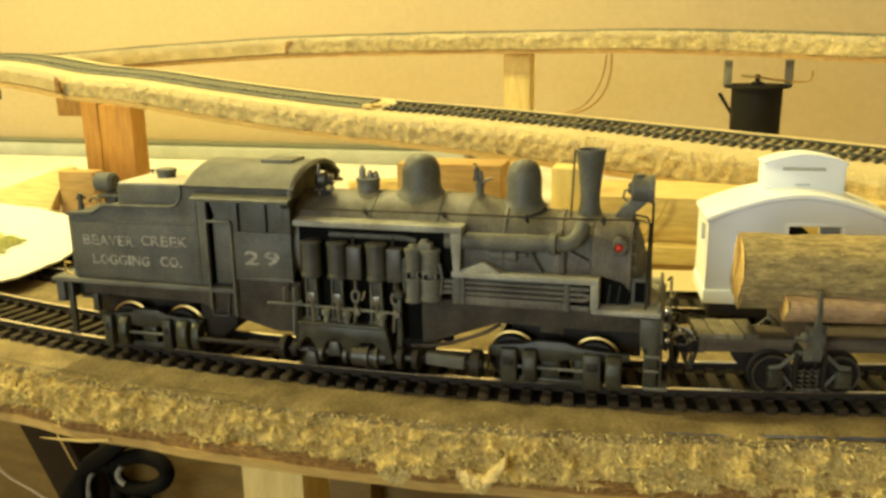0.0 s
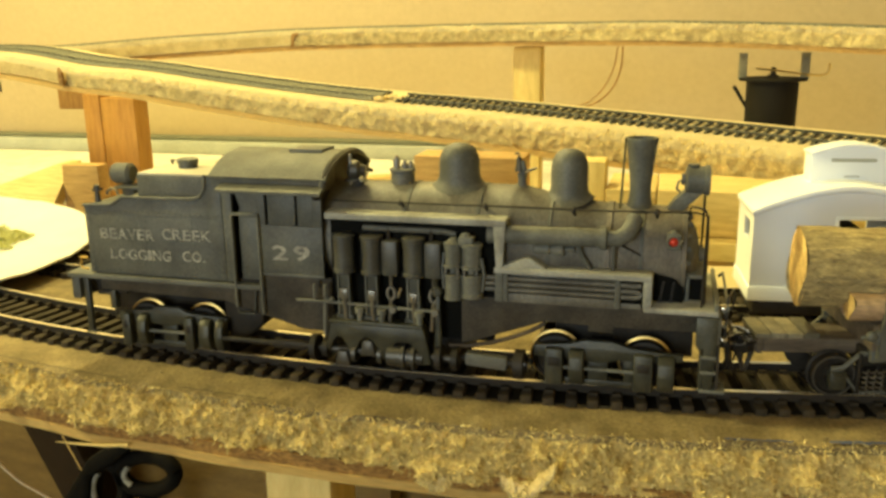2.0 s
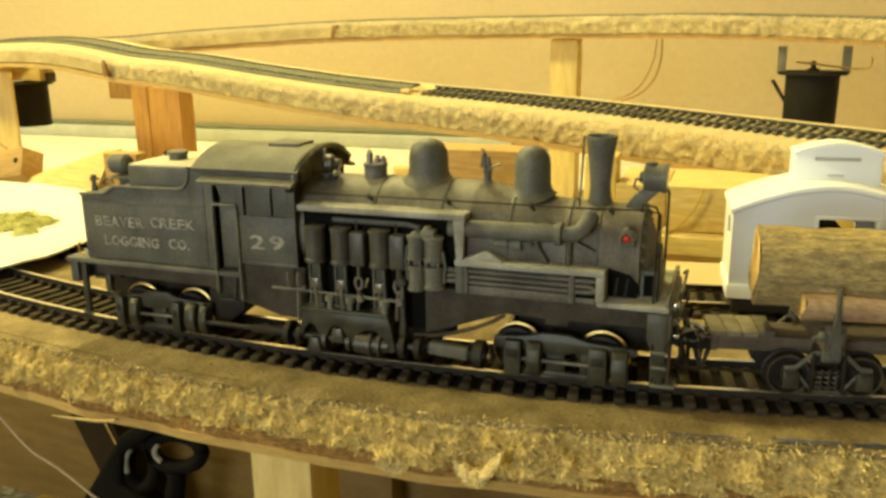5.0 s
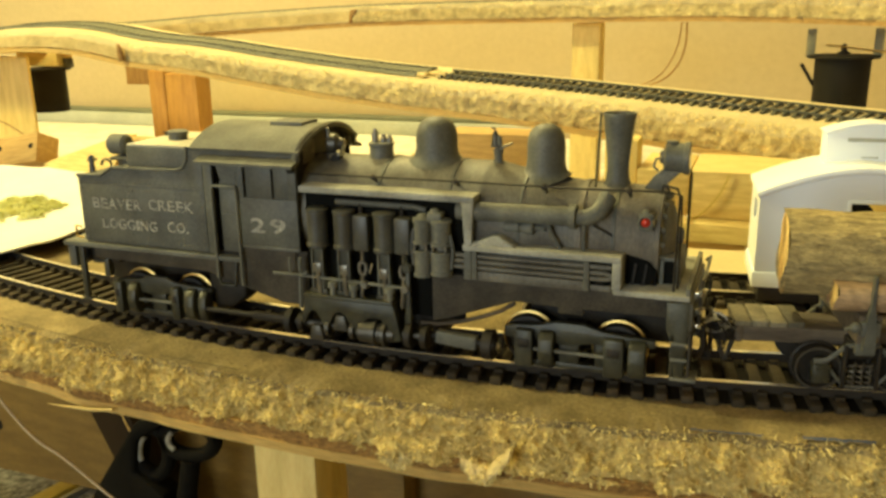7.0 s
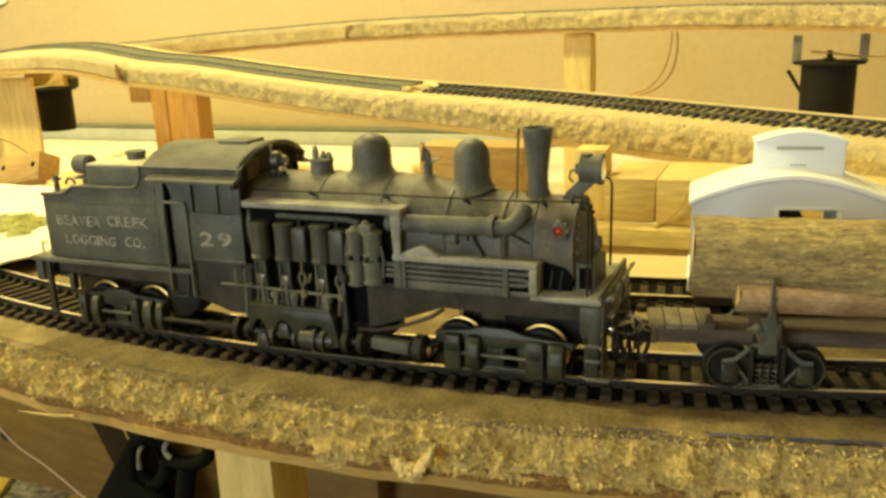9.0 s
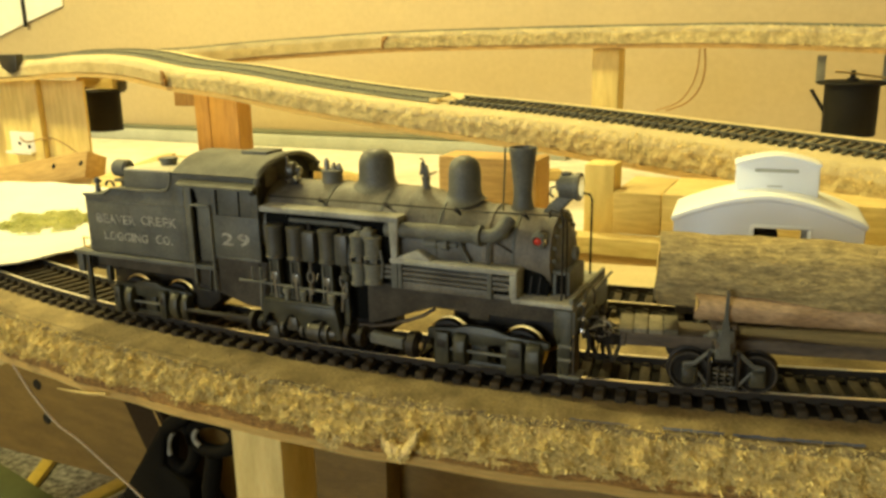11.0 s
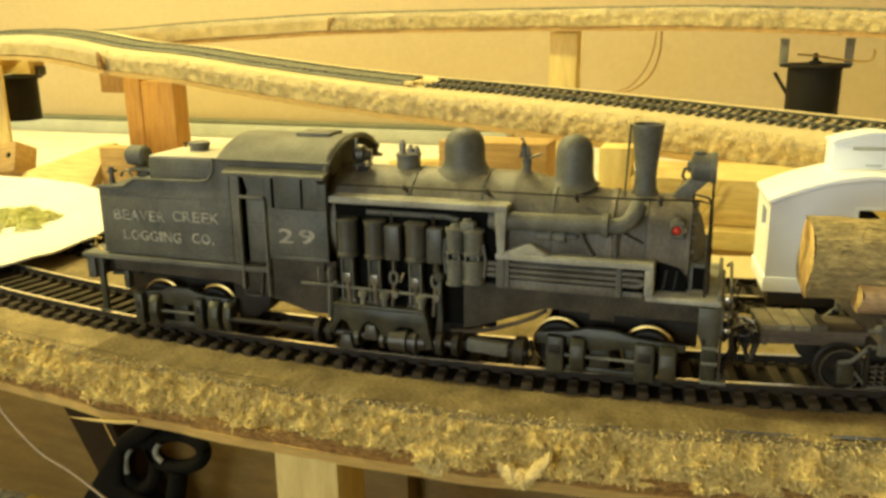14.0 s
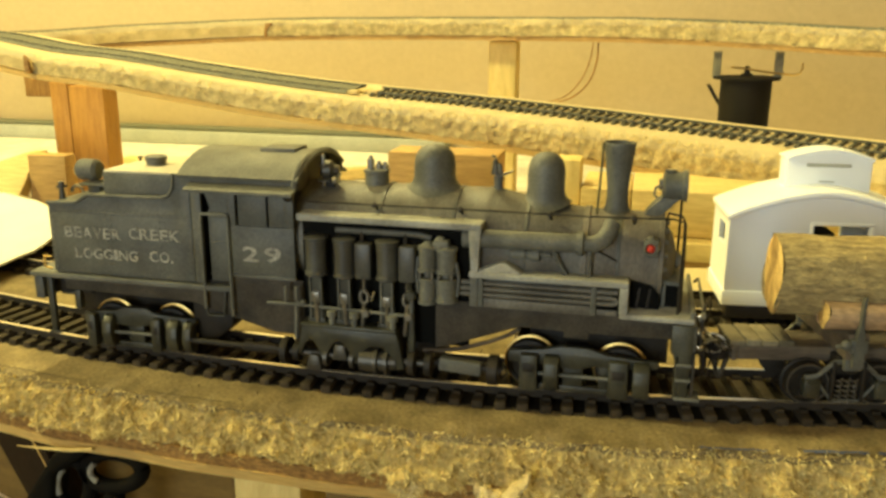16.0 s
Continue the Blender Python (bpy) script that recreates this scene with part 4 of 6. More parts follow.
    for x, z, r in rings:
        ring = [sh.v((x, r * math.cos(2 * math.pi * j / seg), z + r * math.sin(2 * math.pi * j / seg))) for j in range(seg)]
        if prev:
            for j in range(seg):
                sh.bm.faces.new((prev[j], prev[(j + 1) % seg], ring[(j + 1) % seg], ring[j]))
        else:
            sh.bm.faces.new(ring)
        prev = ring
    sh.bm.faces.new(prev[::-1])
    boiler = add("boiler", sh, "loco_boiler")
    add("smokebox", Shape().lathe((58.2, 0, 29.6), (1, 0, 0), [(0, 10.4), (0, 10.9), (1.2, 10.95), (1.4, 10.6), (2.0, 10.5), (16.2, 10.3), (16.3, 10.6), (17.2, 10.6), (17.3, 9.8), (16.9, 9.4), (16.9, 0.5)], 40), "loco_smokebox", "brown heat-stained smokebox", under=boiler)
    for x, z, r in ((13, 31, 12.75), (30, 31, 12.8), (46, 30.35, 11.75), (66, 29.5, 10.7)):
        add("boiler_band", Shape().lathe((x - 0.4, 0, z), (1, 0, 0), [(0, r - 0.4), (0.1, r), (0.8, r), (0.9, r - 0.4)], 40), "loco", under=boiler)
    add("smokebox_front", Shape().lathe((75.0, 0, 29.5), (1, 0, 0), [(0, 9.6), (0.4, 9.5), (0.6, 7.6), (1.2, 7.2), (2.2, 6.0), (2.9, 3.6), (3.2, 1.9), (4.2, 1.7), (4.5, 0.6)], 32), "loco_dusty", under=boiler)
    for k in range(18):
        u = 2 * math.pi * k / 18
        add("smokebox_dog", Shape().lathe((75.3, 8.6 * math.cos(u), 29.5 + 8.6 * math.sin(u)), (1, 0, 0), [(0, 0.7), (0.9, 0.6), (1.2, 0.3)], 6), "loco_dusty", under=boiler)

    def dome(x, zc, rb, zt, r, seg=36):
        """A round-topped dome whose skirt is draped over the boiler of radius rb."""
        sh, rings = Shape(), []
        rows = [(r + 1.7, 0.05, True), (r + 1.15, 0.3, True), (r + 0.6, 0.75, True), (r + 0.2, 1.5, True), (r + 0.02, 2.6, True), (r, zt - 5.0, False), (r * 0.985, zt - 4.0, False), (r * 0.94, zt - 2.9, False),
                (r * 0.84, zt - 1.8, False), (r * 0.66, zt - 0.85, False), (r * 0.38, zt - 0.25, False), (0.03, zt, False)]
        for rho, h, on_boiler in rows:
            ring = []
            for j in range(seg):
                u = 2 * math.pi * j / seg
                px_, py_ = rho * math.cos(u), rho * math.sin(u)
                ring.append(sh.v((x + px_, py_, zc + math.sqrt(rb * rb - py_ * py_) + h if on_boiler else h)))
            rings.append(ring)
        for r0, r1 in zip(rings, rings[1:]):
            for j in range(seg):
                sh.bm.faces.new((r0[j], r0[(j + 1) % seg], r1[(j + 1) % seg], r1[j]))
        sh.bm.faces.new(rings[-1])
        return sh
    add("sand_dome", dome(23.5, 31, 12.6, 53.2, 4.75), "loco")
    add("steam_dome", dome(49.2, 30.1, 11.3, 52.4, 4.2), "loco")
    stack = add("smokestack", Shape().lathe((64.9, 0, 37.6), (0, 0, 1), [(0, 4.6), (1.0, 3.9), (2.2, 3.0), (3.6, 2.5), (5.5, 2.3), (7.5, 2.35), (12, 2.8), (16.6, 3.4), (17.3, 3.5), (17.5, 3.4), (17.5, 3.1), (15, 2.6)], 32), "loco")
    add("stack_base", Shape().lathe((64.9, 0, 36.8), (0, 0, 1), [(0, 5.0), (2.4, 4.7), (2.6, 4.2)], 24), "loco_dusty", under=stack)
    add("stack_rod", Shape().sweep([(60.8, -3, 39), (61.2, -3.2, 47), (61.6, -3.4, 55.4)], 0.26, 6), "yellow_dark")
    hl = add("headlight", Shape().lathe((74.3, 0, 46.1), (1, 0, 0), [(0, 1.6), (0.3, 2.7), (0.7, 3.1), (4.2, 3.1), (4.4, 3.4), (5.3, 3.4), (5.4, 2.9)], 24), "loco")
    add("lens", Shape().lathe((79.4, 0, 46.2), (1, 0, 0), [(0, 2.6), (0.35, 2.4)], 20), "bright", under=hl)
    add("vent_cap", Shape().lathe((76, 0, 49), (0, 0, 1), [(0, 1.3), (0.5, 1.3), (0.6, 0.9)], 12), "loco", under=hl)
    add("headlight_bracket", Shape().prism([(70, 38.6), (73.5, 38.6), (77.6, 42.9), (78.4, 43.5), (74.4, 43.7), (72.4, 41.8)], -2.2, 2.2, b=0.2).sweep([(73.6, -2.3, 43.6), (72.7, -2.5, 44.4), (73.0, -2.4, 46.0), (74.8, -1.8, 46.4)], 0.3, 6).box(73.6, 75.2, -1.2, 1.2, 45.0, 47.4, 0.3), "loco_dusty", under=hl)
    bell = add("bell_bracket", Shape().lathe((38.4, -0.4, 42.6), (0, 0, 1), [(0, 1.9), (0.6, 1.7), (1.0, 1.1), (2.4, 0.95), (3.6, 1.2), (4.0, 0.7)], 12).sweep([(38.2, -0.6, 46), (38.9, -1.0, 47.6), (38.6, -0.8, 49.4)], [0.8, 0.65, 0.5], 8), "loco_dusty")
    add("bell", Shape().lathe((38.0, -0.6, 47.0), (-0.12, 0, 1), [(0, 1.35), (0.5, 1.2), (1.6, 0.85), (2.8, 0.65), (3.3, 0.3)], 14), "dark_metal", under=bell)
    add("bell_arm", Shape().sweep([(38.6, -0.8, 46.6), (40.0, -1.2, 47.2), (42.0, -1.6, 48.0)], [0.5, 0.38, 0.25], 8).sweep([(38.0, -0.6, 50.0), (37.4, -0.5, 51.0), (36.8, -0.4, 51.0)], 0.28, 6), "bright", under=bell)
    turret = add("steam_turret", Shape().lathe((9.5, 0, 42.6), (0, 0, 1), [(0, 3.2), (0.4, 2.9), (3.2, 2.8), (3.4, 3.05), (4.1, 3.05), (4.2, 2.4)], 20), "loco")
    for dx, h in ((-1.3, 7.2), (0.5, 5.9), (1.8, 5.7)):
        add("safety_valve", Shape().lathe((9.5 + dx, 0.4 * dx, 46.4), (0, 0, 1), [(0, 0.8), (h - 4.5, 0.85), (h - 4.2, 0.5), (h - 3.7, 0.5)], 10), "grey_metal", under=turret)
    gen = add("generator", Shape().lathe((-3.2, -3.2, 46.4), (1, 0.2, 0), [(0, 1.3), (0.8, 2.4), (2.4, 2.4), (3.2, 1.4), (4.4, 1.2)], 16), "dark_metal")
    add("generator_pipe", Shape().sweep([(-2, -4.4, 43), (-2, -4.6, 50.4)], 0.4, 6).sweep([(-3.5, -5.0, 44.2), (1.6, -5.2, 44.8), (2.2, -5.0, 46.5)], 0.45, 6).lathe((0.8, -4.6, 44.0), (0, 0, 1), [(0, 1.2), (0.8, 1.3), (1.4, 0.6)], 10), "bright", under=gen)
    add("generator_stand", Shape().box(-2.6, 0.4, -4.2, -1.6, 41.5, 44.6, 0.3), "loco_dark", under=gen)

    # handrails and pipes along the boiler
    add("boiler_handrail", Shape().sweep([(-4, -11.2, 40.6), (12, -11.3, 40.7), (36, -11.3, 40.8), (60, -10.6, 40.6), (77, -10.2, 40.9), (79.4, -10.2, 40.2), (79.6, -10.4, 34), (79.6, -10.6, 21)], 0.22, 8), "loco_dark")
    for x, y, z in ((12.4, -11.2, 40.6), (32, -11.2, 40.7), (51.5, -10.7, 40.6), (69, -10.3, 40.7)):
        add("handrail_stanchion", Shape().lathe((x, y + 2.6, z - 1.6), (0, -2.6, 1.6), [(0, 0.4), (2.4, 0.35), (2.6, 0.65), (3.3, 0.65), (3.5, 0.3)], 8), "loco_dark")
    add("front_handrail", Shape().sweep([(79, -12.4, 21), (79.2, -12.2, 40.6), (78.6, -12.0, 42.0), (75.8, -11.4, 42.4), (75.5, -11, 40.6)], 0.26, 8), "loco_dark")
    add("front_handrail", Shape().sweep([(79, 12.4, 21), (79.2, 12.2, 40.6), (78.6, 12.0, 42.0), (75.8, 11.4, 42.4)], 0.3, 8), "loco_dark")
    add("exhaust_pipe", Shape().sweep([(33, -12.6, 34.8), (57.6, -12.2, 35.0)], 2.0, 18).lathe((57.4, -12.2, 35), (1, 0, 0), [(0, 2.5), (0.8, 2.6), (1.4, 2.6), (1.6, 2.2)], 18)
        .sweep([(58.6, -12.2, 35), (61.0, -12.0, 35.0), (62.8, -11.3, 35.8), (63.8, -10.2, 37.2), (64.4, -8.4, 38.6)], [1.65, 1.7, 1.75, 1.8, 1.9], 16), "loco_dusty")
    add("feed_pipe", Shape().sweep([(36, -11.6, 31.6), (50, -11.4, 31.8), (52, -11.4, 31.8)], 0.55, 8).lathe((43.0, -11.5, 31.7), (1, 0, 0), [(0, 0.6), (0.3, 1.1), (3.4, 1.2), (3.8, 0.8), (5.2, 1.4), (6.6, 1.4), (6.8, 0.6)], 12), "loco_dusty")
    add("drop_pipe", Shape().sweep([(51.5, -11.6, 37.0), (53.5, -11.9, 31), (56, -12.0, 27)], 0.5, 8), "loco")
    add("drop_pipe", Shape().sweep([(60.4, -11.6, 36.0), (60.4, -11.9, 27.6)], 0.4, 8), "loco")
    add("drop_pipe", Shape().sweep([(62.0, -11.0, 33.2), (66, -10.7, 31.2)], 0.22, 6), "loco_dark")
    marker = add("marker_lamp", Shape().box(71.3, 74.2, -11.4, -9.4, 32.8, 36.4, 0.3).lathe((72.7, -10.4, 36.3), (0, 0, 1), [(0, 1.0), (0.5, 0.8), (0.8, 0.3)], 10), "loco_dusty")
    add("bezel", Shape().sweep([(72.7 + 1.3 * math.cos(u), -11.6, 34.6 + 1.3 * math.sin(u)) for u in (2 * math.pi * k / 14 for k in range(15))], 0.30, 6), "loco_dusty", under=marker)
    add("red_lens", Shape().lathe((72.7, -11.3, 34.6), (0, -1, 0), [(0, 1.0), (0.4, 0.85), (0.7, 0.35)], 14), "red", "glossy red marker lens", under=marker)
    add("side_lens", Shape().lathe((74.0, -10.4, 34.4), (1, 0, 0), [(0, 1.0), (0.4, 0.9), (0.6, 0.3)], 12), "bright", under=marker)

    # running board, tool shelf and brake reservoirs
    add("running_board", Shape().box(-5.0, 37.4, -15.0, -8.5, 36.9, 38.5, 0.35), "loco_light")
    add("board_post", Shape().prism([(34.6, 37.0), (37.3, 37.0), (36.7, 26.4), (35.3, 26.4)], -15.0, -13.6, b=0.2), "loco_light")
    add("tool_shelf", Shape().box(34.8, 68.8, -15.2, -8.5, 26.5, 27.9, 0.35), "loco_light")
    add("shelf_end", Shape().box(67.0, 68.8, -15.2, -8.5, 20.9, 26.6, 0.2), "loco_light")
    add("shelf_end", Shape().box(35.0, 36.8, -15.0, -11.5, 20.0, 26.5, 0.2), "loco_dusty")
    add("gusset", Shape().prism([(36.4, 27.5), (36.4, 28.0), (41.6, 30.2), (42.8, 30.2), (46.4, 28.0), (46.4, 27.5)], -14.8, -9, b=0.3), "loco_light")
    for z, r, x1 in ((25.2, 0.55, 66.6), (23.9, 0.55, 65.4), (22.6, 0.55, 65.4)):
        add("cooling_pipe", Shape().sweep([(30, -13.8, z), (x1, -13.8, z)], r, 10), "loco_boiler")
    add("pipe_bend", Shape().sweep([(65.2, -13.8, 23.9), (66.2, -13.8, 23.7), (66.6, -13.8, 23.25), (66.2, -13.8, 22.8), (65.2, -13.8, 22.6)], 0.55, 8), "loco_boiler")
    add("pipe_bend", Shape().sweep([(36, -13.8, 25.2), (29.6, -13.8, 25.2), (28.6, -13.8, 24.9), (28.3, -13.8, 24.5), (28.6, -13.8, 24.2), (29.6, -13.8, 23.9), (36, -13.8, 23.9)], 0.5, 8), "loco_dusty")
    add("lower_plate", Shape().box(35.2, 62.2, -14.2, -13.0, 19.8, 21.9, 0.2).box(62.2, 66.6, -13.9, -13.3, 20.0, 21.2, 0.2), "loco_boiler")
    for x in (36.6, 61.0):
        add("pipe_clamp", Shape().box(x, x + 1.3, -14.7, -13.0, 20.0, 26.4, 0.25), "loco_dusty")
    add("backing_plate", Shape().box(35, 61.2, -13.1, -12.5, 19.4, 26.4, 0.1), "loco_olive")
    # flat black sheet for the shade round the pipe ends
    add("shelf_recess", Shape().box(61.2, 66.5, -12.9, -12.5, 19.8, 26.4), "recess_shade", "black sheet as the shaded recess behind the pipe ends")
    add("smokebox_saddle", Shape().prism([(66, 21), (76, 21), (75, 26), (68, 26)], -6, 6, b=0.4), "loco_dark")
    # black plate where the smokebox underside falls into shade
    add("saddle_shade", Shape().prism([(69.0, 21), (75.2, 21), (75.2, 24.2), (73.4, 26.2), (69.0, 27.4)], -10.2, -9.6, b=0.2), "recess_shade", "black plate standing in for shade below the smokebox")
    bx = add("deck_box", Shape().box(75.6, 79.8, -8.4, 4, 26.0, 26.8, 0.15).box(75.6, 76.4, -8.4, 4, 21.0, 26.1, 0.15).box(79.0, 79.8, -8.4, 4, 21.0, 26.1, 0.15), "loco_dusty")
    # black block gives the box opening its shade
    add("box_recess", Shape().box(76.3, 79.1, -7.6, 3.6, 21.0, 26.1), "recess_shade", "black block standing in for the shaded box opening", under=bx)
    for x in (70.2, 72.4):
        add("saddle_rib", Shape().prism([(x, 21), (x + 0.5, 21), (x + 1.1, 25.6), (x + 0.6, 25.6)], -10.7, -10.2), "loco_dark")

    # dark blocks added to keep gaps behind trucks and engine bed shaded
    add("dark_gap_block", Shape().box(-73, -35, -3.0, 0.0, 5.0, 15.6, 0.3), "loco_dark")
    add("dark_gap_block", Shape().box(47, 78, -3.0, 0.0, 6.0, 15.4, 0.3), "loco_dark")
    add("dark_bed_block", Shape().box(-9.0, 26.0, -8.8, 8.8, 1.6, 9.6, 0.4), "loco_dark")

    # vertical three-cylinder engine
    eng = add("engine_bed", Shape().prism([(-3.6, 13.2), (18.6, 13.2), (19.4, 10.6), (20.6, 4.4), (18.8, 4.0), (17.6, 7.0), (15.6, 9.0), (12.6, 9.0), (10.4, 7.4), (9.4, 4.6), (8.4, 4.6), (7.6, 7.2), (6.4, 9.0), (5.0, 9.6), (3.6, 8.8), (2.6, 7.0), (1.9, 4.8), (1.0, 4.8),
        (0.2, 7.2), (-0.9, 9.2), (-2.1, 9.4), (-3.2, 8.2), (-4.2, 5.6), (-5.0, 6.2)], -17.0, -13.2, b=0.25), "loco_olive")
    add("bed_flange", Shape().box(-4.0, 18.8, -17.3, -13.0, 12.6, 13.5, 0.25), "loco_olive", under=eng)
    add("crank_case", Shape().lathe((9.8, -15.6, 5.4), (1, 0, 0), [(0, 1.6), (0.3, 2.7), (3.6, 2.8), (3.8, 3.2), (4.6, 3.2), (4.8, 2.4), (6.0, 2.4), (6.2, 3.1), (7.0, 3.1), (7.2, 2.0), (8.8, 1.8)], 22), "dark_metal", "oily round crank casing", under=eng)
    for x in (3.4, 8.8, 17.8):
        add("bed_stud", Shape().lathe((x, -16.0, 13.4), (0, 0, 1), [(0, 0.7), (1.8, 0.7), (2.0, 1.2), (3.2, 1.2), (3.4, 0.5)], 10), "loco_dusty", under=eng)
    add("bright_pin", Shape().sweep([(12.4, -15.0, 19.4), (13.4, -15.2, 21.8)], [0.5, 0.35], 8), "bright", "bare bright metal pin", under=eng)
    # black sheet painted as the shaded void behind the cylinders
    add("engine_bay_shade", Shape().box(-4.4, 34.6, -12.7, -12.3, 9.6, 36.8, 0.1), "recess_shade")
    for x in (-0.5, 6.3, 16.3):
        cy = add("cylinder", Shape().lathe((x, -14.4, 24.4), (0, 0, 1), [(0, 2.2), (0.3, 2.75), (1.0, 2.75), (1.2, 2.5), (8.2, 2.5), (8.4, 2.75), (9.1, 2.75), (9.4, 2.0)], 20), "loco_gloss", under=eng)
        add("crosshead_guide", Shape().prism([(x - 1.9, 13.4), (x + 1.9, 13.4), (x + 1.4, 24.4), (x - 1.4, 24.4)], -15.3, -13.6).box(x - 2.2, x + 2.2, -15.8, -13.4, 13.2, 14.4, 0.2), "loco_olive", under=eng)
        add("guide_lip", Shape().box(x - 1.5, x - 1.1, -15.9, -15.2, 14.4, 24.4, 0.1).box(x + 1.1, x + 1.5, -15.9, -15.2, 14.4, 24.4, 0.1), "loco_dusty", under=eng)
        add("piston_rod", Shape().sweep([(x, -14.5, 25), (x, -14.5, 19)], 0.45, 8).box(x - 1.0, x + 1.0, -16.1, -14.8, 18.4, 20.8, 0.2).sweep([(x, -15.6, 19.6), (x + 0.8, -15.8, 9)], 0.6, 8), "worn_metal", under=eng)
    for x in (11.0, 21.1):
        add("valve_chest", Shape().box(x - 1.9, x + 1.9, -16.4, -12.6, 24.6, 32.8, 0.5), "loco_gloss", under=eng)
        add("valve_gear", Shape().sweep([(x, -15.4, 24.6), (x, -15.4, 21.6)], 0.4, 8).sweep([(x + 0.9 * math.cos(u), -15.5, 20.4 + 1.5 * math.sin(u)) for u in (2 * math.pi * k / 12 for k in range(13))], 0.42, 6).sweep([(x, -15.4, 19), (x - 0.6, -15.6, 12)], 0.5, 8)
            .lathe((x + 0.4, -16.4, 16.6), (0, 1, 0), [(0, 0.8), (0.4, 1.1), (1.4, 1.1), (1.6, 0.6)], 10), "worn_metal", under=eng)
        add("steam_lead", Shape().sweep([(x - 0.8, -13.8, 32.8), (x - 0.8, -13.6, 35.2)], 0.5, 8), "loco_dark", under=eng)
    add("steam_header", Shape().sweep([(4, -13.4, 35.0), (23, -13.4, 35.0), (26, -13.4, 34.4)], 0.7, 8), "loco", under=eng)
    add("reverse_rod", Shape().sweep([(-12.6, -15.6, 17.2), (-7.7, -15.6, 17.3), (21.9, -15.8, 16.8)], 0.38, 8).sweep([(-8.0, -15.6, 21.4), (-8.0, -15.6, 17)], 0.35, 6), "loco_dusty", under=eng)
    add("reverse_stand", Shape().prism([(20.8, 4.4), (22.6, 4.4), (22.8, 12), (22.6, 21.6), (21.6, 21.6), (21.4, 12)], -16, -14.8, b=0.25).sweep([(22, -15.4, 21), (21.4, -15.4, 24.4)], 0.6, 8).lathe((21.9, -16.3, 21.6), (0, 1, 0), [(0, 0.9), (0.4, 1.3), (1.4, 1.3), (1.6, 0.6)], 12), "loco_olive", under=eng)
    add("link_bracket", Shape().sweep([(-5.2, -15.6, 21.5), (-5.2, -15.8, 18.6), (-4.2, -15.8, 17.6), (-3.2, -15.8, 18.4)], 0.5, 6).sweep([(-5.4, -15.4, 17.8), (-5.8, -15.4, 9)], 0.5, 6), "loco_dusty", under=eng)
    crank = add("crankshaft", Shape().sweep([(-9, -15.2, 5.6), (27, -15.2, 5.6)], 0.9, 10), "dark_metal", under=eng)
    for x, r in ((-8.4, 3.2), (-5.6, 2.2), (22.2, 3.0), (26.0, 2.8)):
        add("shaft_coupling", Shape().lathe((x - 0.9, -15.2, 5.6), (1, 0, 0), [(0, r * 0.6), (0.2, r), (1.6, r), (1.8, r * 0.6)], 18), "loco_dark", under=crank)
    for x, dz in ((-1.0, -1.6), (5.4, 1.4)):
        add("crank_throw", Shape().prism([(x - 2.0, 5.6 + dz - 1.9), (x - 1.2, 5.6 + dz + 1.9), (x + 1.2, 5.6 + dz + 1.9), (x + 2.0, 5.6 + dz - 1.9)], -17.4, -13.6, b=0.4), "dark_metal", under=crank)
        add("eccentric", Shape().lathe((x + 2.0, -15.3, 5.2), (1, 0, 0), [(0, 1.6), (0.2, 2.4), (1.2, 2.4), (1.4, 1.6)], 14), "dark_metal", under=crank)
    pump = add("air_pump", Shape().lathe((25.6, -14.8, 19.8), (0, 0, 1), [(0, 1.2), (0.2, 2.2), (0.9, 2.2), (1.0, 1.9), (5.4, 1.9), (5.5, 2.2), (6.1, 2.2), (6.2, 0.8), (7.6, 0.8), (7.7, 2.3), (8.3, 2.3), (8.4, 1.95), (12.4, 1.95), (12.5, 2.2), (13.2, 2.2), (13.5, 1.4), (14.2, 0.8)], 22), "loco_dusty")
    add("pump_twin", Shape().lathe((29.7, -14.4, 20.4), (0, 0, 1), [(0, 1.6), (0.2, 2.6), (1.0, 2.6), (1.1, 2.35), (4.6, 2.35), (4.7, 2.6), (5.4, 2.6), (5.6, 1.0), (6.6, 1.0), (6.8, 2.5), (7.4, 2.5), (7.5, 2.2), (11.6, 2.2), (11.7, 2.5), (12.4, 2.5), (12.8, 1.4)], 22), "loco_dusty", under=pump)
    add("valve_cap", Shape().box(27.0, 30.4, -16.2, -13.0, 32.4, 34.6, 0.4).lathe((28.4, -14.6, 34.4), (0, 0, 1), [(0, 1.2), (0.7, 1.0), (0.9, 0.4)], 10), "loco_dusty", under=pump)
    for x, y in ((24.2, -16.2), (26.9, -16.2), (28.4, -16.2), (31.2, -15.8)):
        add("tie_bolt", Shape().sweep([(x, y, 25.0), (x, y, 28.2)], 0.3, 6), "worn_metal", under=pump)
    add("pump_pipe", Shape().sweep([(23.6, -15.2, 30.6), (23.2, -15.6, 27), (23.6, -15.4, 22.4)], 0.4, 6).sweep([(32.0, -14.8, 29.6), (32.6, -14.8, 26), (32.2, -14.8, 22)], 0.4, 6), "loco", under=pump)

    # trucks
    def truck(name, wheels, x0, x1, blocks, covers, arch):
        cx = sum(wheels) / 2
        tk = add(name, Shape().box(cx - 2.6, cx + 2.6, -9.5, 9.5, 6.0, 9.4, 0.4), "loco_dark")
        for wx in wheels:
            for sy in (-1, 1):
                wl = add("wheel", Shape().lathe((wx, sy * 6.9, 5.6), (0, sy, 0), [(0, 5.2), (0.2, 5.6), (0.7, 5.6), (0.9, 5.4), (2.2, 5.3), (2.3, 4.6), (1.8, 4.4), (1.8, 1.6), (3.0, 1.4), (3.0, 0.3)], 36), "loco_dark", under=tk)
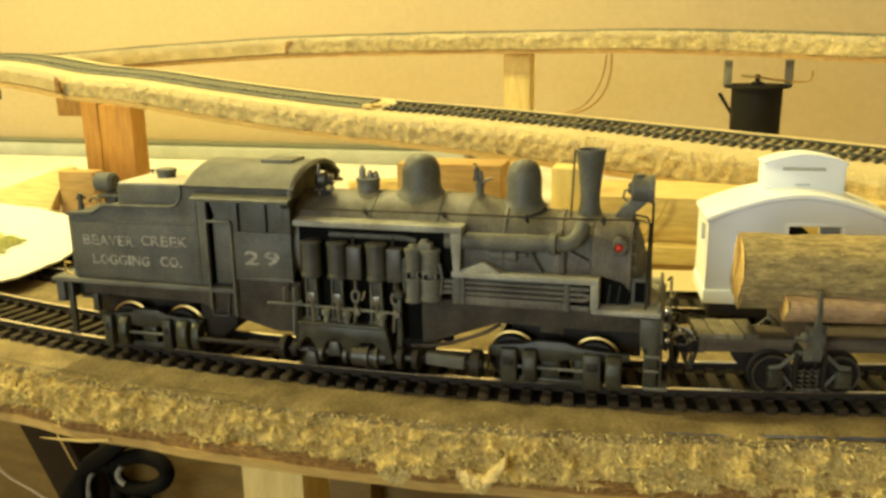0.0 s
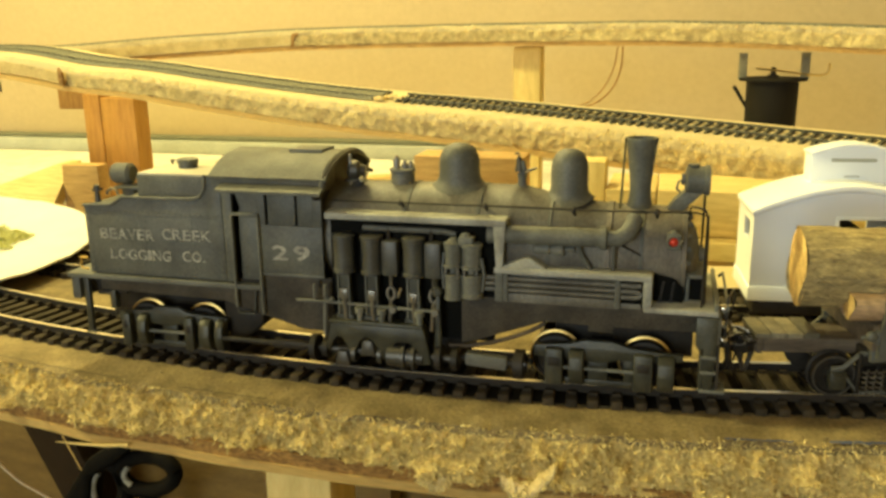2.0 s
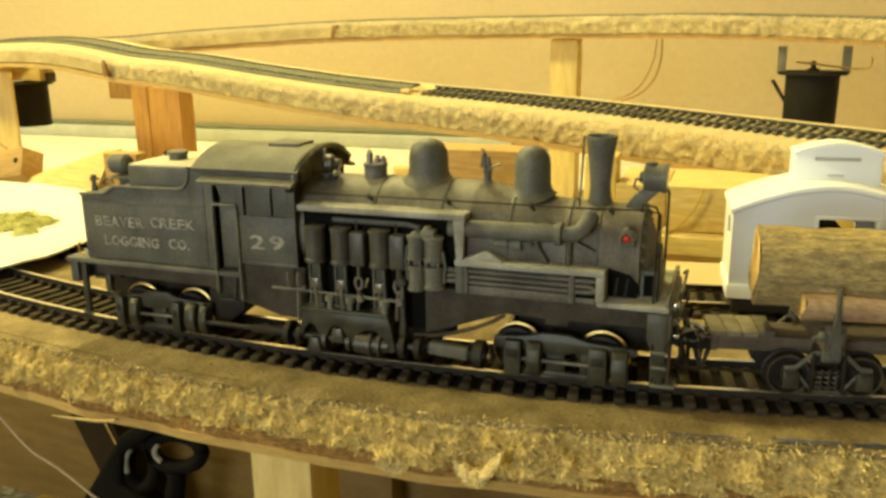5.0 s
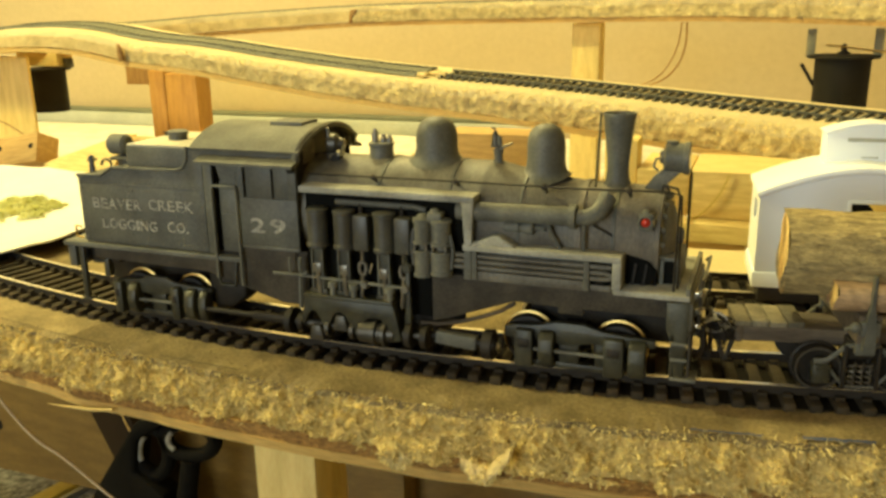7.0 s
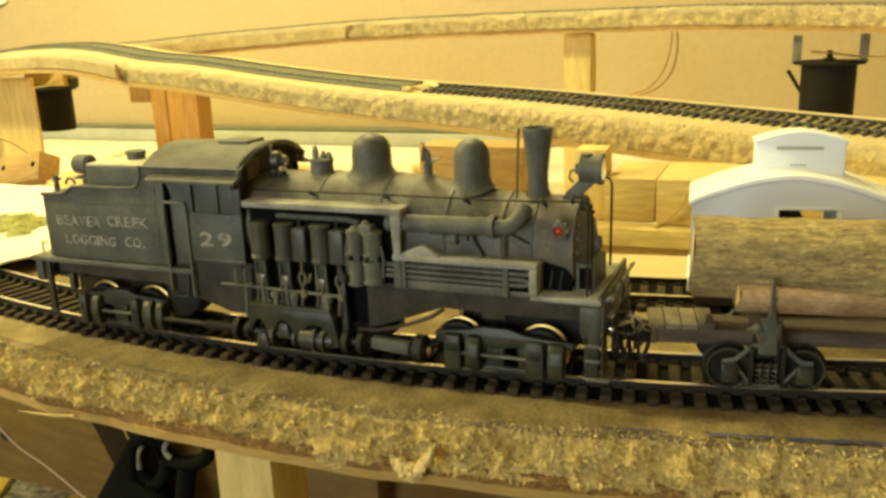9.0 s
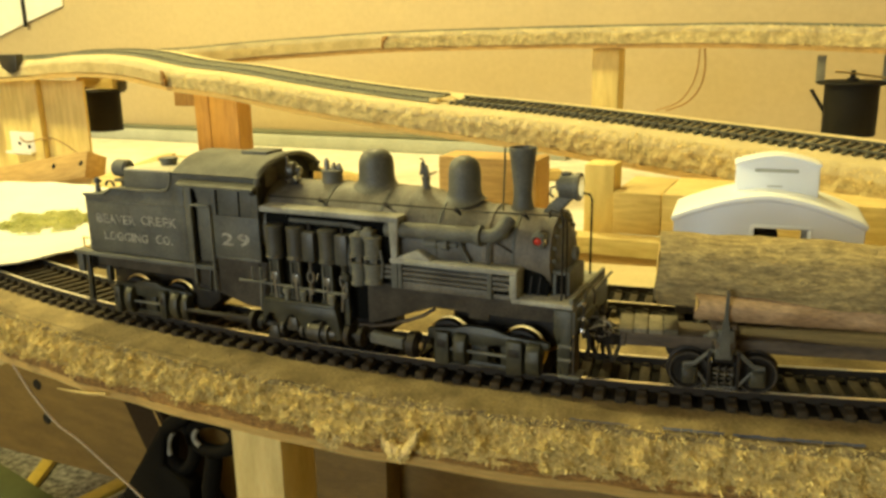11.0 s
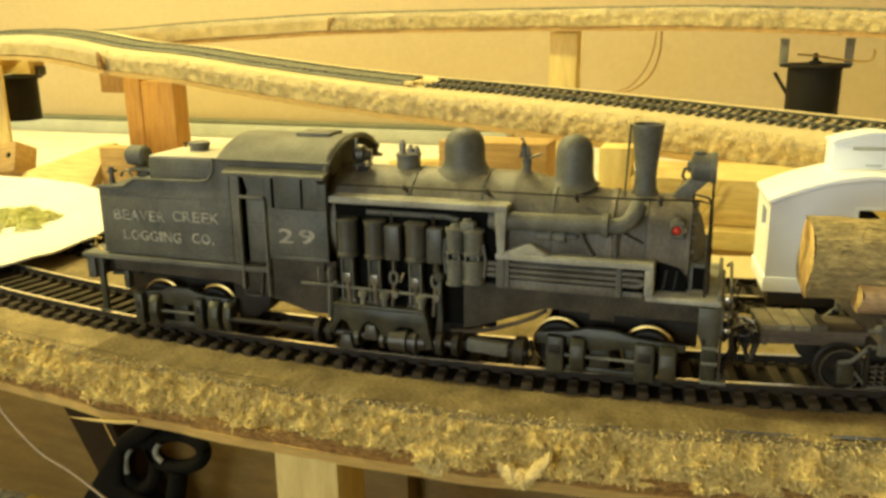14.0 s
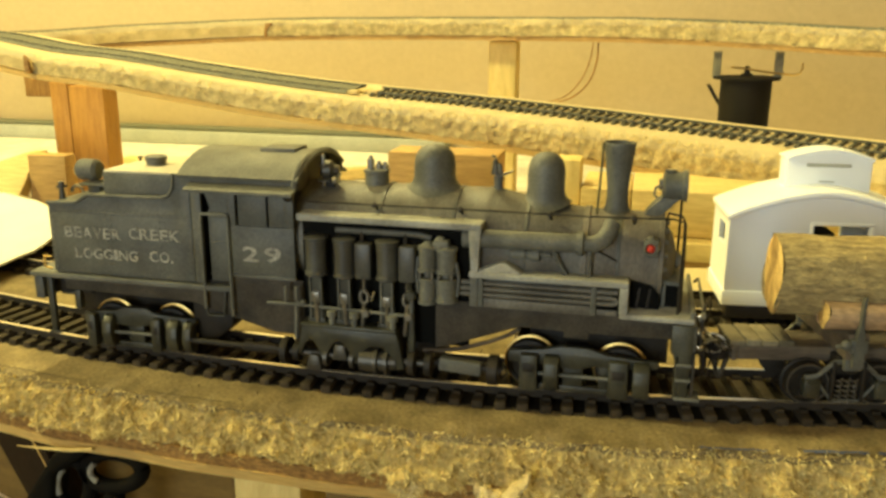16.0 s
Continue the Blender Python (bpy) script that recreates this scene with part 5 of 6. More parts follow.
                add("tyre", Shape().lathe((wx, sy * 7.0, 5.6), (0, sy, 0), [(-0.1, 5.7), (0.0, 6.15), (0.45, 6.15), (0.6, 5.72), (1.3, 5.66), (1.35, 5.62), (0.6, 5.61)], 40), "brass", "bright brass-coloured wheel tyre", under=wl)
            add("axle", Shape().sweep([(wx, -11, 5.6), (wx, 11, 5.6)], 0.9, 10), "loco_dark", under=tk)
        for sy in (-1, 1):
            def yy(a, b):
                return sorted((sy * a, sy * b))
            y0, y1 = yy(10.4, 12.2)
            top = [(x0, 6.8), (x0, 9.4), (wheels[0] - 1, 9.9), (wheels[0] + 3, 10.3), (cx - 3, 11.4), (cx + 3, 11.4), (wheels[1] - 3, 10.3), (wheels[1] + 1, 9.9), (x1, 9.6), (x1, 8.0), (wheels[1] + 2, 7.4), (cx + 4, 7.2), (cx, 6.2), (cx - 4, 6.6), (wheels[0], 7.0)]
            add("side_frame", Shape().prism(top, y0, y1, b=0.25), "loco_olive", under=tk)
            add("lower_bar", Shape().box(wheels[0] - 2, wheels[1] + 2, y0 + 0.2, y1 + 0.2, 0.8, 2.2, 0.25), "loco_olive", under=tk)
            add("bolster_post", Shape().box(cx - 2.4, cx + 2.0, y0 + 0.4, y1 - 0.2, 2.0, 7.5, 0.3), "loco_olive", under=tk)
            add("frame_post", Shape().box(wheels[1] - 4.6, wheels[1] - 2.2, y0 + 0.4, y1 - 0.2, 1.6, 9.0, 0.3), "loco_olive", under=tk)
            add("brake_rod", Shape().sweep([(wheels[0] + 2, sy * 12.9, 5.0), (wheels[1] - 1, sy * 12.9, 5.1)], 0.42, 8), "loco_dusty", under=tk)
            for a, b in blocks:
                ya, yb = yy(11.2, 14.2)
                add("axle_box", Shape().box(a, b, ya, yb, 0.9, 9.5, 0.5), "loco_olive", under=tk)
                add("oil_cup", Shape().box(a + 0.7, b - 0.7, min(ya, yb) - 0.25 if sy < 0 else ya, max(ya, yb) if sy < 0 else yb + 0.25, 5.6, 7.6, 0.2), "loco_dark", under=tk)
            for a, b in covers:
                ya, yb = yy(11.0, 14.6)
                c = (a + b) / 2
                pts = [(sy * 11.0, 1.2), (sy * 13.6, 1.3), (sy * 14.6, 3.0), (sy * 15.0, 5.2), (sy * 14.6, 7.8), (sy * 13.4, 9.3), (sy * 11.0, 9.7)]
                add("gear_cover", Shape().prism(pts, a, b, "x", b=0.4), "loco_olive", under=tk)
        return tk
    truck("front_truck", (48.0, 68.0), 43.5, 76.0, ((46.2, 50.2), (65.6, 69.8)), ((51.6, 54.8), (70.8, 74.3)), 10.9)
    truck("rear_truck", (-58.4, -41.8), -64.5, -33.6, ((-62.8, -60.3), (-44.8, -42.3)), ((-58.0, -55.5), (-40.4, -37.5), (-36.0, -33.8)), 10.9)
    disc = add("shaft_disc", Shape().lathe((39.2, -14.0, 5.2), (1, 0, 0), [(0, 2.0), (0.3, 3.4), (2.4, 3.4), (2.8, 2.2)], 22), "loco_dark")
    add("shaft_nut", Shape().lathe((42.0, -14.0, 5.2), (1, 0, 0), [(0, 1.6), (0.8, 1.9), (1.4, 1.2)], 10), "bright", under=disc)
    add("drive_shaft", Shape().box(28.2, 37.8, -15.4, -12.8, 4.0, 7.0, 0.4, Euler((0, radians(4), 0)).to_matrix()), "loco_dusty", "square grey telescoping shaft sleeve")
    add("drive_shaft", Shape().sweep([(26, -14.0, 5.8), (40, -14.0, 5.2)], 0.9, 10), "loco_dark")
    add("drive_shaft", Shape().sweep([(-8, -14.6, 5.4), (-24, -14.2, 5.2), (-34, -14.0, 5.2)], 0.7, 10).box(-20, -11, -15.0, -13.4, 4.2, 6.2, 0.3), "loco_dark")
    add("gearbox", Shape().prism([(-35, 14.0), (-24, 14.0), (-24.4, 8.2), (-29, 4.6), (-33, 4.0), (-35, 6.0)], -10.4, -2, b=0.6), "loco_dark")
    add("truss_rod", Shape().sweep([(24, -13.0, 8.0), (28, -13.0, 8.2), (33, -13.0, 9.2), (39, -12.8, 11.2), (43, -12.6, 12.9), (46, -12.6, 15.0)], 0.48, 10), "sill", "thin curved brown truss rod")

    # front coupler, poling and air hoses
    cp = add("coupler", Shape().box(83, 87.6, -1.6, 1.6, 8.2, 10.6, 0.3).box(86.6, 90, -2.4, 1.0, 7.6, 11.2, 0.6), "dark_metal")
    add("coupler_pin", Shape().sweep([(88.6, -0.8, 6.4), (88.6, -0.8, 12.2)], 0.5, 8), "bright", under=cp)
    add("knuckle", Shape().prism([(86.2, -3.4), (89.4, -3.8), (91.6, -2.4), (91.8, -0.2), (90.0, 1.4), (86.2, 1.6)], 8.2, 12.4, "z", b=0.5), "loco_dark", under=cp)
    add("knuckle_rim", Shape().sweep([(86.4, -3.3, 12.5), (89.3, -3.7, 12.5), (91.4, -2.4, 12.4), (91.6, -0.4, 12.5)], 0.26, 6).sweep([(87.0, -1.0, 12.6), (89.6, -1.4, 12.9), (90.8, -0.6, 12.6)], 0.26, 6), "bright", under=cp)
    add("trip_pin", Shape().sweep([(87.6, -2.6, 8.4), (88.8, -2.4, 5.0), (89.2, -2.2, 3.6)], [0.55, 0.5, 0.4], 8).sweep([(90.8, -2.2, 8.4), (89.8, -2.2, 5.0), (89.4, -2.2, 3.6)], [0.55, 0.5, 0.4], 8), "dark_metal", under=cp)
    lever = add("uncoupling_lever", Shape().sweep([(84.2, -11.5, 12.0), (84.3, -11.5, 20.0), (84.6, -11.4, 23.4)], 0.32, 8).sweep([(84.6, -11.4, 23.4), (85.4, -9.5, 24.4), (86.0, -8.0, 22.6), (85.6, -7.4, 19.6)], 0.26, 6), "dark_metal")
    for z in (13.4, 16.6, 20.2):
        add("lever_bracket", Shape().box(83.1, 84.8, -12.2, -10.8, z, z + 0.9, 0.2), "bright", under=lever)
    add("signal_hose", Shape().sweep([(83.3, -9.6, 15.0), (84.9, -9.8, 13.6), (85.2, -9.6, 9.0), (84.4, -9.0, 6.4), (83.6, -8.6, 6.0)], 0.55, 8), "loco_dark")
    for y in (-6.4, 5.2):
        add("air_hose", Shape().sweep([(83.2, y, 13.6), (84.8, y, 12.6), (85.4, y, 8), (86.4, y, 5.6)], 0.6, 8), "loco_dark")
    add("cut_lever", Shape().sweep([(83.8, -14, 17.6), (84.4, -13, 18.0), (84.6, -2, 18.0), (84.8, -0.6, 15), (86.5, -0.6, 12)], 0.35, 6), "loco_dusty")
    return lo


locomotive((-0.045, 0.2765, RAIL), 0.0)


# ---- log car ----
def bumpy_log(name, r, length, mat, end_mat, parent_label, at, turn, ragged, seed, seg=48, steps=60, tilt=0.0):
    lg = thing(name, at, parent_label, "log", turn=turn)
    rows = []
    for i in range(steps + 1):
        x = length * i / steps
        row = []
        for j in range(seg):
            u = 2 * math.pi * j / seg
            q = Vector((x * 70 + seed, math.cos(u) * r * 260, math.sin(u) * r * 260))
            rr = r * (1 + 0.03 * math.sin(2 * u + seed)) + ragged * noise.fractal(q, 0.8, 2.0, 4)
            row.append(Vector((x + (0.0006 * math.sin(3 * u) if i == 0 else 0), rr * math.cos(u), rr * math.sin(u))))
        row.append(row[0].copy())
        rows.append(row)
    b = strip_mesh("bark", rows, [mat], [0] * steps, lg)
    for nm, x, sgn in (("cut_end", 0.0, -1), ("cut_end", length, 1)):
        s = Shape(1.0)
        prof = [(0, r * 0.99), (0.0003, r * 0.93), (0.0002, r * 0.5), (0.0004, r * 0.2), (0.0003, 0.0002)]
        s.lathe((x - sgn * 0.0002, 0, 0), (sgn, 0, 0), prof, seg)
        part(nm, s, end_mat, lg)
    return lg


def log_car(at, turn):
    car = thing("log_car", at, "weathered brown timber log car model coupled ahead of the locomotive", "model railcar", turn=turn)

    def add(name, sh, mat, label="", under=None):
        return part(name, sh, mat, under or car, label)
    add("centre_sill", Shape().box(-26.4, 95, -7.2, 3.4, 8.9, 12.2, 0.4), "sill")
    add("end_beam", Shape().box(-27.8, -26.4, -7.4, 3.6, 8.7, 12.2, 0.3), "sill")
    for k in range(4):
        add("deck_board", Shape().box(-28.2 + 3.5 * k, -24.9 + 3.5 * k, -7.5, 3.6, 12.2, 13.4 + 0.15 * (k % 2), 0.25), "deck")
    for x0 in (-6.6, 60):
        b = add("bunk", Shape().box(x0, x0 + 4.4, -14.8, 14.8, 12.2, 18.1, 0.3), "sill")
        for sy in (-1, 1):
            add("stake", Shape().prism([(x0 + 0.9, 11), (x0 + 3.3, 11), (x0 + 2.8, 18), (x0 + 2.45, 20), (x0 + 2.3, 26.4), (x0 + 1.8, 26.4), (x0 + 1.6, 20), (x0 + 1.2, 18)], sy * 15.4 - 0.7, sy * 15.4 + 0.7), "loco", under=b)
            add("stake_pocket", Shape().box(x0 + 0.2, x0 + 4.0, sy * 15.0 - 0.9, sy * 15.0 + 0.9, 14.0, 17.2, 0.5).lathe((x0 - 0.6, sy * 14.8, 16), (0, sy, 0), [(0, 0.8), (0.8, 1.2), (1.5, 1.0), (1.8, 0.5)], 10).sweep([(x0 - 2.6, sy * 15.2, 15.4), (x0 - 0.6, sy * 15.4, 16.0), (x0 + 1.6, sy * 15.4, 14.6)], 0.4, 6).box(x0 + 0.2, x0 + 4.0, sy * 13.6 - 0.7, sy * 13.6 + 0.7, 9.5, 13.0, 0.4), "loco", under=b)
    for cx in (-4.2, 62.0):
        tk = add("truck", Shape().box(cx - 2.4, cx + 2.4, -10.5, 10.5, 7.2, 11.4, 0.4), "loco_dark")
        for wx in (cx - 7.5, cx + 7.5):
            for sy in (-1, 1):
                w = add("wheel", Shape().lathe((wx, sy * 6.9, 4.7), (0, sy, 0), [(0, 4.7), (0.2, 5.2), (0.7, 5.2), (0.9, 4.7), (2.9, 4.6), (3.0, 4.1), (2.2, 3.8), (2.0, 2.0), (2.6, 1.6), (2.6, 0.3)], 32), "loco_dark", under=tk)
                add("rim", Shape().sweep([(wx + 4.35 * math.cos(u), sy * 9.9, 4.7 + 4.35 * math.sin(u)) for u in (2 * math.pi * k / 30 for k in range(31))], 0.3, 6), "loco_sill", "worn brown wheel rim", under=w)
            add("axle", Shape().sweep([(wx, -11, 5), (wx, 11, 5)], 0.8, 8), "loco_dark", under=tk)
            for sy in (-1, 1):
                jb = add("journal_box", Shape().box(wx - 1.8, wx + 1.8, sy * 11.4 - 1.3, sy * 11.4 + 1.3, 2.4, 6.6, 0.5), "loco_olive", under=tk)
                add("box_lid", Shape().box(wx - 1.4, wx + 1.4, sy * 12.8 - 0.25, sy * 12.8 + 0.25, 3.0, 5.8, 0.2).sweep([(wx - 1.2, sy * 12.9, 6.0), (wx + 1.2, sy * 12.9, 6.0)], 0.3, 6), "loco_olive", under=jb)
        for sy in (-1, 1):
            y = sy * 11.6
            add("arch_bar", Shape().sweep([(cx - 9, y, 7.0), (cx - 6.4, y, 7.4), (cx - 3, y, 10.6), (cx + 3, y, 10.6), (cx + 6.4, y, 7.4), (cx + 9, y, 7.0)], 0.55, 6)
                .sweep([(cx - 9, y, 6.8), (cx - 6.6, y, 6.4), (cx - 3, y, 1.8), (cx + 3, y, 1.8), (cx + 6.6, y, 6.4), (cx + 9, y, 6.8)], 0.4, 6), "loco", under=tk)
            for k in (-1.6, 0, 1.6):
                add("spring", Shape().sweep([(cx + k + 0.6 * math.cos(j * 1.1), y + 0.6 * math.sin(j * 1.1), 2.3 + 0.2 * j) for j in range(24)], 0.24, 5), "worn_metal", under=tk)
            add("column", Shape().box(cx - 3.6, cx - 2.8, y - 0.6, y + 0.6, 1.6, 10.8, 0.1).box(cx + 2.8, cx + 3.6, y - 0.6, y + 0.6, 1.6, 10.8, 0.1), "loco_dark", under=tk)
    cp = add("coupler", Shape().box(-35, -29.5, -1.5, 1.5, 8.4, 10.8, 0.3).box(-37.6, -34.2, -1.2, 2.2, 7.6, 11.4, 0.6), "dark_metal")
    add("uncoupling_pin", Shape().sweep([(-35.8, 0.6, 3.2), (-35.6, 0.6, 12.6)], 0.45, 8), "dark_metal", under=cp)
    add("cut_lever", Shape().sweep([(-28.0, -7, 11.6), (-31.6, -9, 12.9), (-32.0, 0, 13.4), (-33.4, 0.6, 13), (-35.4, 0.6, 13)], 0.35, 6), "grey_metal")
    add("chain", Shape().sweep([(-30.5 - 0.7 * k, -3 + 1.6 * math.sin(k * 1.3), 13.0 - 0.9 * math.sin(k * 0.5) - 0.3 * k) for k in range(12)], 0.55, 5), "dark_metal")
    add("chain", Shape().sweep([(-30.6, 3, 15), (-32.5, 3.4, 9), (-33.6, 3.2, 5.2)], 0.5, 6).sweep([(-30.6, -4, 13), (-32.4, -3.6, 8.5), (-32.0, -2.2, 4.6)], 0.5, 6), "loco_dark")
    return car


ca = math.asin((0.0722 - C_MAIN.x) / R_MAIN)
cp0 = arc(C_MAIN, R_MAIN, ca)
log_car((cp0.x, cp0.y, RAIL), math.degrees(ca))


def on_car(x, y, z):
    """A place on the log car in the world, from its own millimetres."""
    v = pose(cp0.x, cp0.y, RAIL, 0, 0, math.degrees(ca)) @ Vector((x * K, y * K, z * K))
    return tuple(v)


bumpy_log("large_log", 0.0089, 0.112, "bark", "log_end", "thick real-wood log with rough grey-brown bark on the car", on_car(-18.9, -2.2, 27.2), 3.4, 0.0007, 3.0)
bumpy_log("small_log", 0.0031, 0.105, "twig", "log_end", "thin reddish-brown log lying against the car stakes", on_car(-10.9, -11.6, 21.2), 8.5, 0.00012, 9.0, 20, 40)
bumpy_log("small_log", 0.0027, 0.105, "twig", "log_end", "thin reddish-brown log lying against the far car stakes", on_car(-12.5, 10.6, 20.9), math.degrees(ca) + 0.3, 0.00012, 14.0, 20, 40)


# ---- benchwork ----
def timber(name, x0, x1, y0, y1, z0, z1, mat, label, turn=None, b=0.0008):
    """A sawn length of wood, round its own middle."""
    c = ((x0 + x1) / 2, (y0 + y1) / 2, (z0 + z1) / 2)
    sh = Shape(1.0).box(x0 - c[0], x1 - c[0], y0 - c[1], y1 - c[1], z0 - c[2], z1 - c[2], b)
    ob = solid(name, sh, mat, label, "timber")
    ob.matrix_world = Matrix.Translation(c) @ (turn or Matrix())
    return ob


# legs and bearers of the lower deck
timber("support_post", -0.0755, -0.0565, 0.2720, 0.2900, FLOOR, 0.9826, "pine_up", "pale pine post under the lower deck")
timber("apron_board", -0.1265, -0.0715, 0.362, 0.374, 0.86, 0.9826, "panel", "brown plywood apron under the lower deck")
timber("rear_apron", -0.1265, 0.34, 0.3745, 0.383, 0.82, 0.9570, "panel", "brown plywood panel deeper under the deck")
solid("cleat", Shape(1.0).prism([(-0.0712, 0.9826), (-0.0625, 0.9826), (-0.0712, 0.9560)], 0.362, 0.374, "y", 0.0006), "pine_up", "small pale pine cleat at the end of the apron", "timber")
cross = timber("cross_board", -0.80, -0.12, 0.500, 0.512, 0.758, 0.9600, "panel", "brown plywood cross panel with bolt holes")
for hx, hz in ((0.0001, -0.0358), (0.0055, -0.0640)):
    part("bolt_hole", Shape(1.0).lathe((hx, -0.0058, hz), (0, -1, 0), [(0, 0.0045), (0.0004, 0.0045), (0.0005, 0.0040)], 16), "black", cross, "dark drilled bolt hole")
brace = timber("diagonal_brace", -0.0144, 0.0144, -0.010, 0.010, -0.30, 0.30, "brace", "dark brown diagonal brace under the deck")
brace.matrix_world = pose(-0.242, 0.484, 0.661, 0, -25, 0)
part("edge_line", Shape(1.0).box(0.0092, 0.0100, -0.0104, -0.0098, -0.298, 0.298), "ply", brace, "pale line along the right edge")
timber("ledger_board", -0.06, 0.06, -0.008, 0.008, -0.022, 0.022, "pine", "pale pine ledger under the deck").matrix_world = pose(-0.283, 0.335, 0.950, 0, -23, 0)

# things on the carpet below
def floor_stick(name, a, b, w, h, mat, label):
    d = Vector((b[0] - a[0], b[1] - a[1], 0))
    return solid(name, Shape(1.0).box(0, d.length, -w / 2, w / 2, 0, h, 0.001), mat, label, "stick", at=(a[0], a[1], FLOOR + 0.0005), turn=math.degrees(math.atan2(d.y, d.x)))


def board(name, x0, x1, y0, y1, z0, z1, mat, label):
    return timber(name, x0, x1, y0, y1, z0, z1, mat, label)


# timbers behind the lower deck
board("wood_block", -0.0885, -0.0380, 0.455, 0.476, 0.975, 1.0250, "oak", "brown wood block behind the locomotive")
board("riser_plank", 0.0205, 0.32, 0.455, 0.500, 0.9932, 1.0130, "pine", "yellow-tan thick plank behind the siding")
board("riser_block", -0.0015, 0.0200, 0.456, 0.500, 0.9932, 1.0125, "pine", "tan pine block beside the plank")
board("riser_post", -0.0160, -0.0020, 0.459, 0.474, 0.933, 1.0240, "pine_up", "tan pine post beside the risers")
board("riser_rail", -0.030, 0.32, 0.446, 0.4575, 0.9850, 0.9930, "pine", "pale pine rail under the plank")
board("rear_plank", -0.06, 0.32, 0.4475, 0.4570, 0.935, 0.9848, "oak", "brown plank below the rear edge of the deck")
board("low_plank", -0.06, 0.32, 0.3845, 0.4470, 0.9700, 0.9800, "strip", "grey-green painted plank below the rear edge of the deck")
board("table_sheet", -0.95, 0.45, 0.515, 1.055, 0.918, 0.9320, "plaster", "whitish plaster-dusted sheet behind the raised grade")
board("wall_strip", -1.30, -0.20, 1.030, 1.057, 0.9325, 0.9475, "strip", "grey-green painted strip along the wall")
# thin dark board in place of the shadow gap at the wall
board("strip_shadow_line", -1.30, -0.20, 1.041, 1.0575, 0.9476, 0.9525, "strip_shade", "dark green strip as the shadow line above the wall strip")
holed = board("holed_board", -0.068, 0.068, -0.009, 0.009, -0.0100, 0.0100, "oak", "yellow-brown board with drilled holes")
holed.matrix_world = pose(-0.468, 0.530, 0.9805, -24, -10, 0)
lean = Shape(1.0).prism([(-0.4000, 0.955), (-0.3415, 0.955), (-0.3415, 1.0022), (-0.3500, 1.0018), (-0.3990, 0.9845)], 0.5240, 0.5340, "y", 0.0006)
for v in lean.bm.verts:
    v.co.y += 0.9 * (v.co.z - 0.985)
solid("side_board", lean, "pine", "orange-tan board sloping down beside the holed board", "timber", kind="structure")
board("side_block", -0.3410, -0.3150, 0.529, 0.5400, 0.955, 1.0025, "oak", "orange-brown block beside the sloping board")
for hx, hz in ((0.0335, 0.0025), (0.0625, 0.0010)):
    part("bolt_hole", Shape(1.0).lathe((hx, -0.0088, hz), (0, -1, 0), [(0, 0.0020), (0.0003, 0.0020), (0.0004, 0.0018)], 14), "black", holed, "dark drilled hole")
board("end_board", -0.600, -0.4950, 0.612, 0.6150, 0.933, 1.0480, "pine_up", "tan plywood end board under the raised grade")
board("far_board", -0.68, -0.588, 0.640, 0.652, 0.933, 1.0440, "pine_up", "tan plywood board under the far end of the grade")
tag = solid("white_bracket", Shape(1.0).box(-0.0160, 0.0160, -0.0014, 0.0014, -0.0095, 0.0095, 0.0012).box(-0.0160, 0.0160, -0.0080, -0.0010, -0.0095, -0.0075, 0.0006), "paper", "white plastic bracket screwed to the end panel", "bracket", at=(-0.5730, 0.6100, 0.9935))
for hx, hz in ((-0.004, -0.001), (0.008, -0.0035)):
    part("screw_hole", Shape(1.0).lathe((hx, -0.0014, hz), (0, -1, 0), [(0, 0.0016), (0.0003, 0.0016), (0.0004, 0.0014)], 12), "black", tag, "dark screw hole")
board("end_stud", -0.5545, -0.5440, 0.6055, 0.6118, 0.933, 1.0490, "pine_up", "pale pine stud on the end panel")


# ---- white caboose shell on the siding ----
def arch_line(x0, x1, z0, z1, n=18, flat=0.0):
    """A shallow roof curve from eave to eave."""
    pts = []
    for k in range(n + 1):
        f = k / n
        u = abs(2 * f - 1)
        pts.append((x0 + (x1 - x0) * f, z0 + (z1 - z0) * (1 - u ** 1.7)))
    return pts


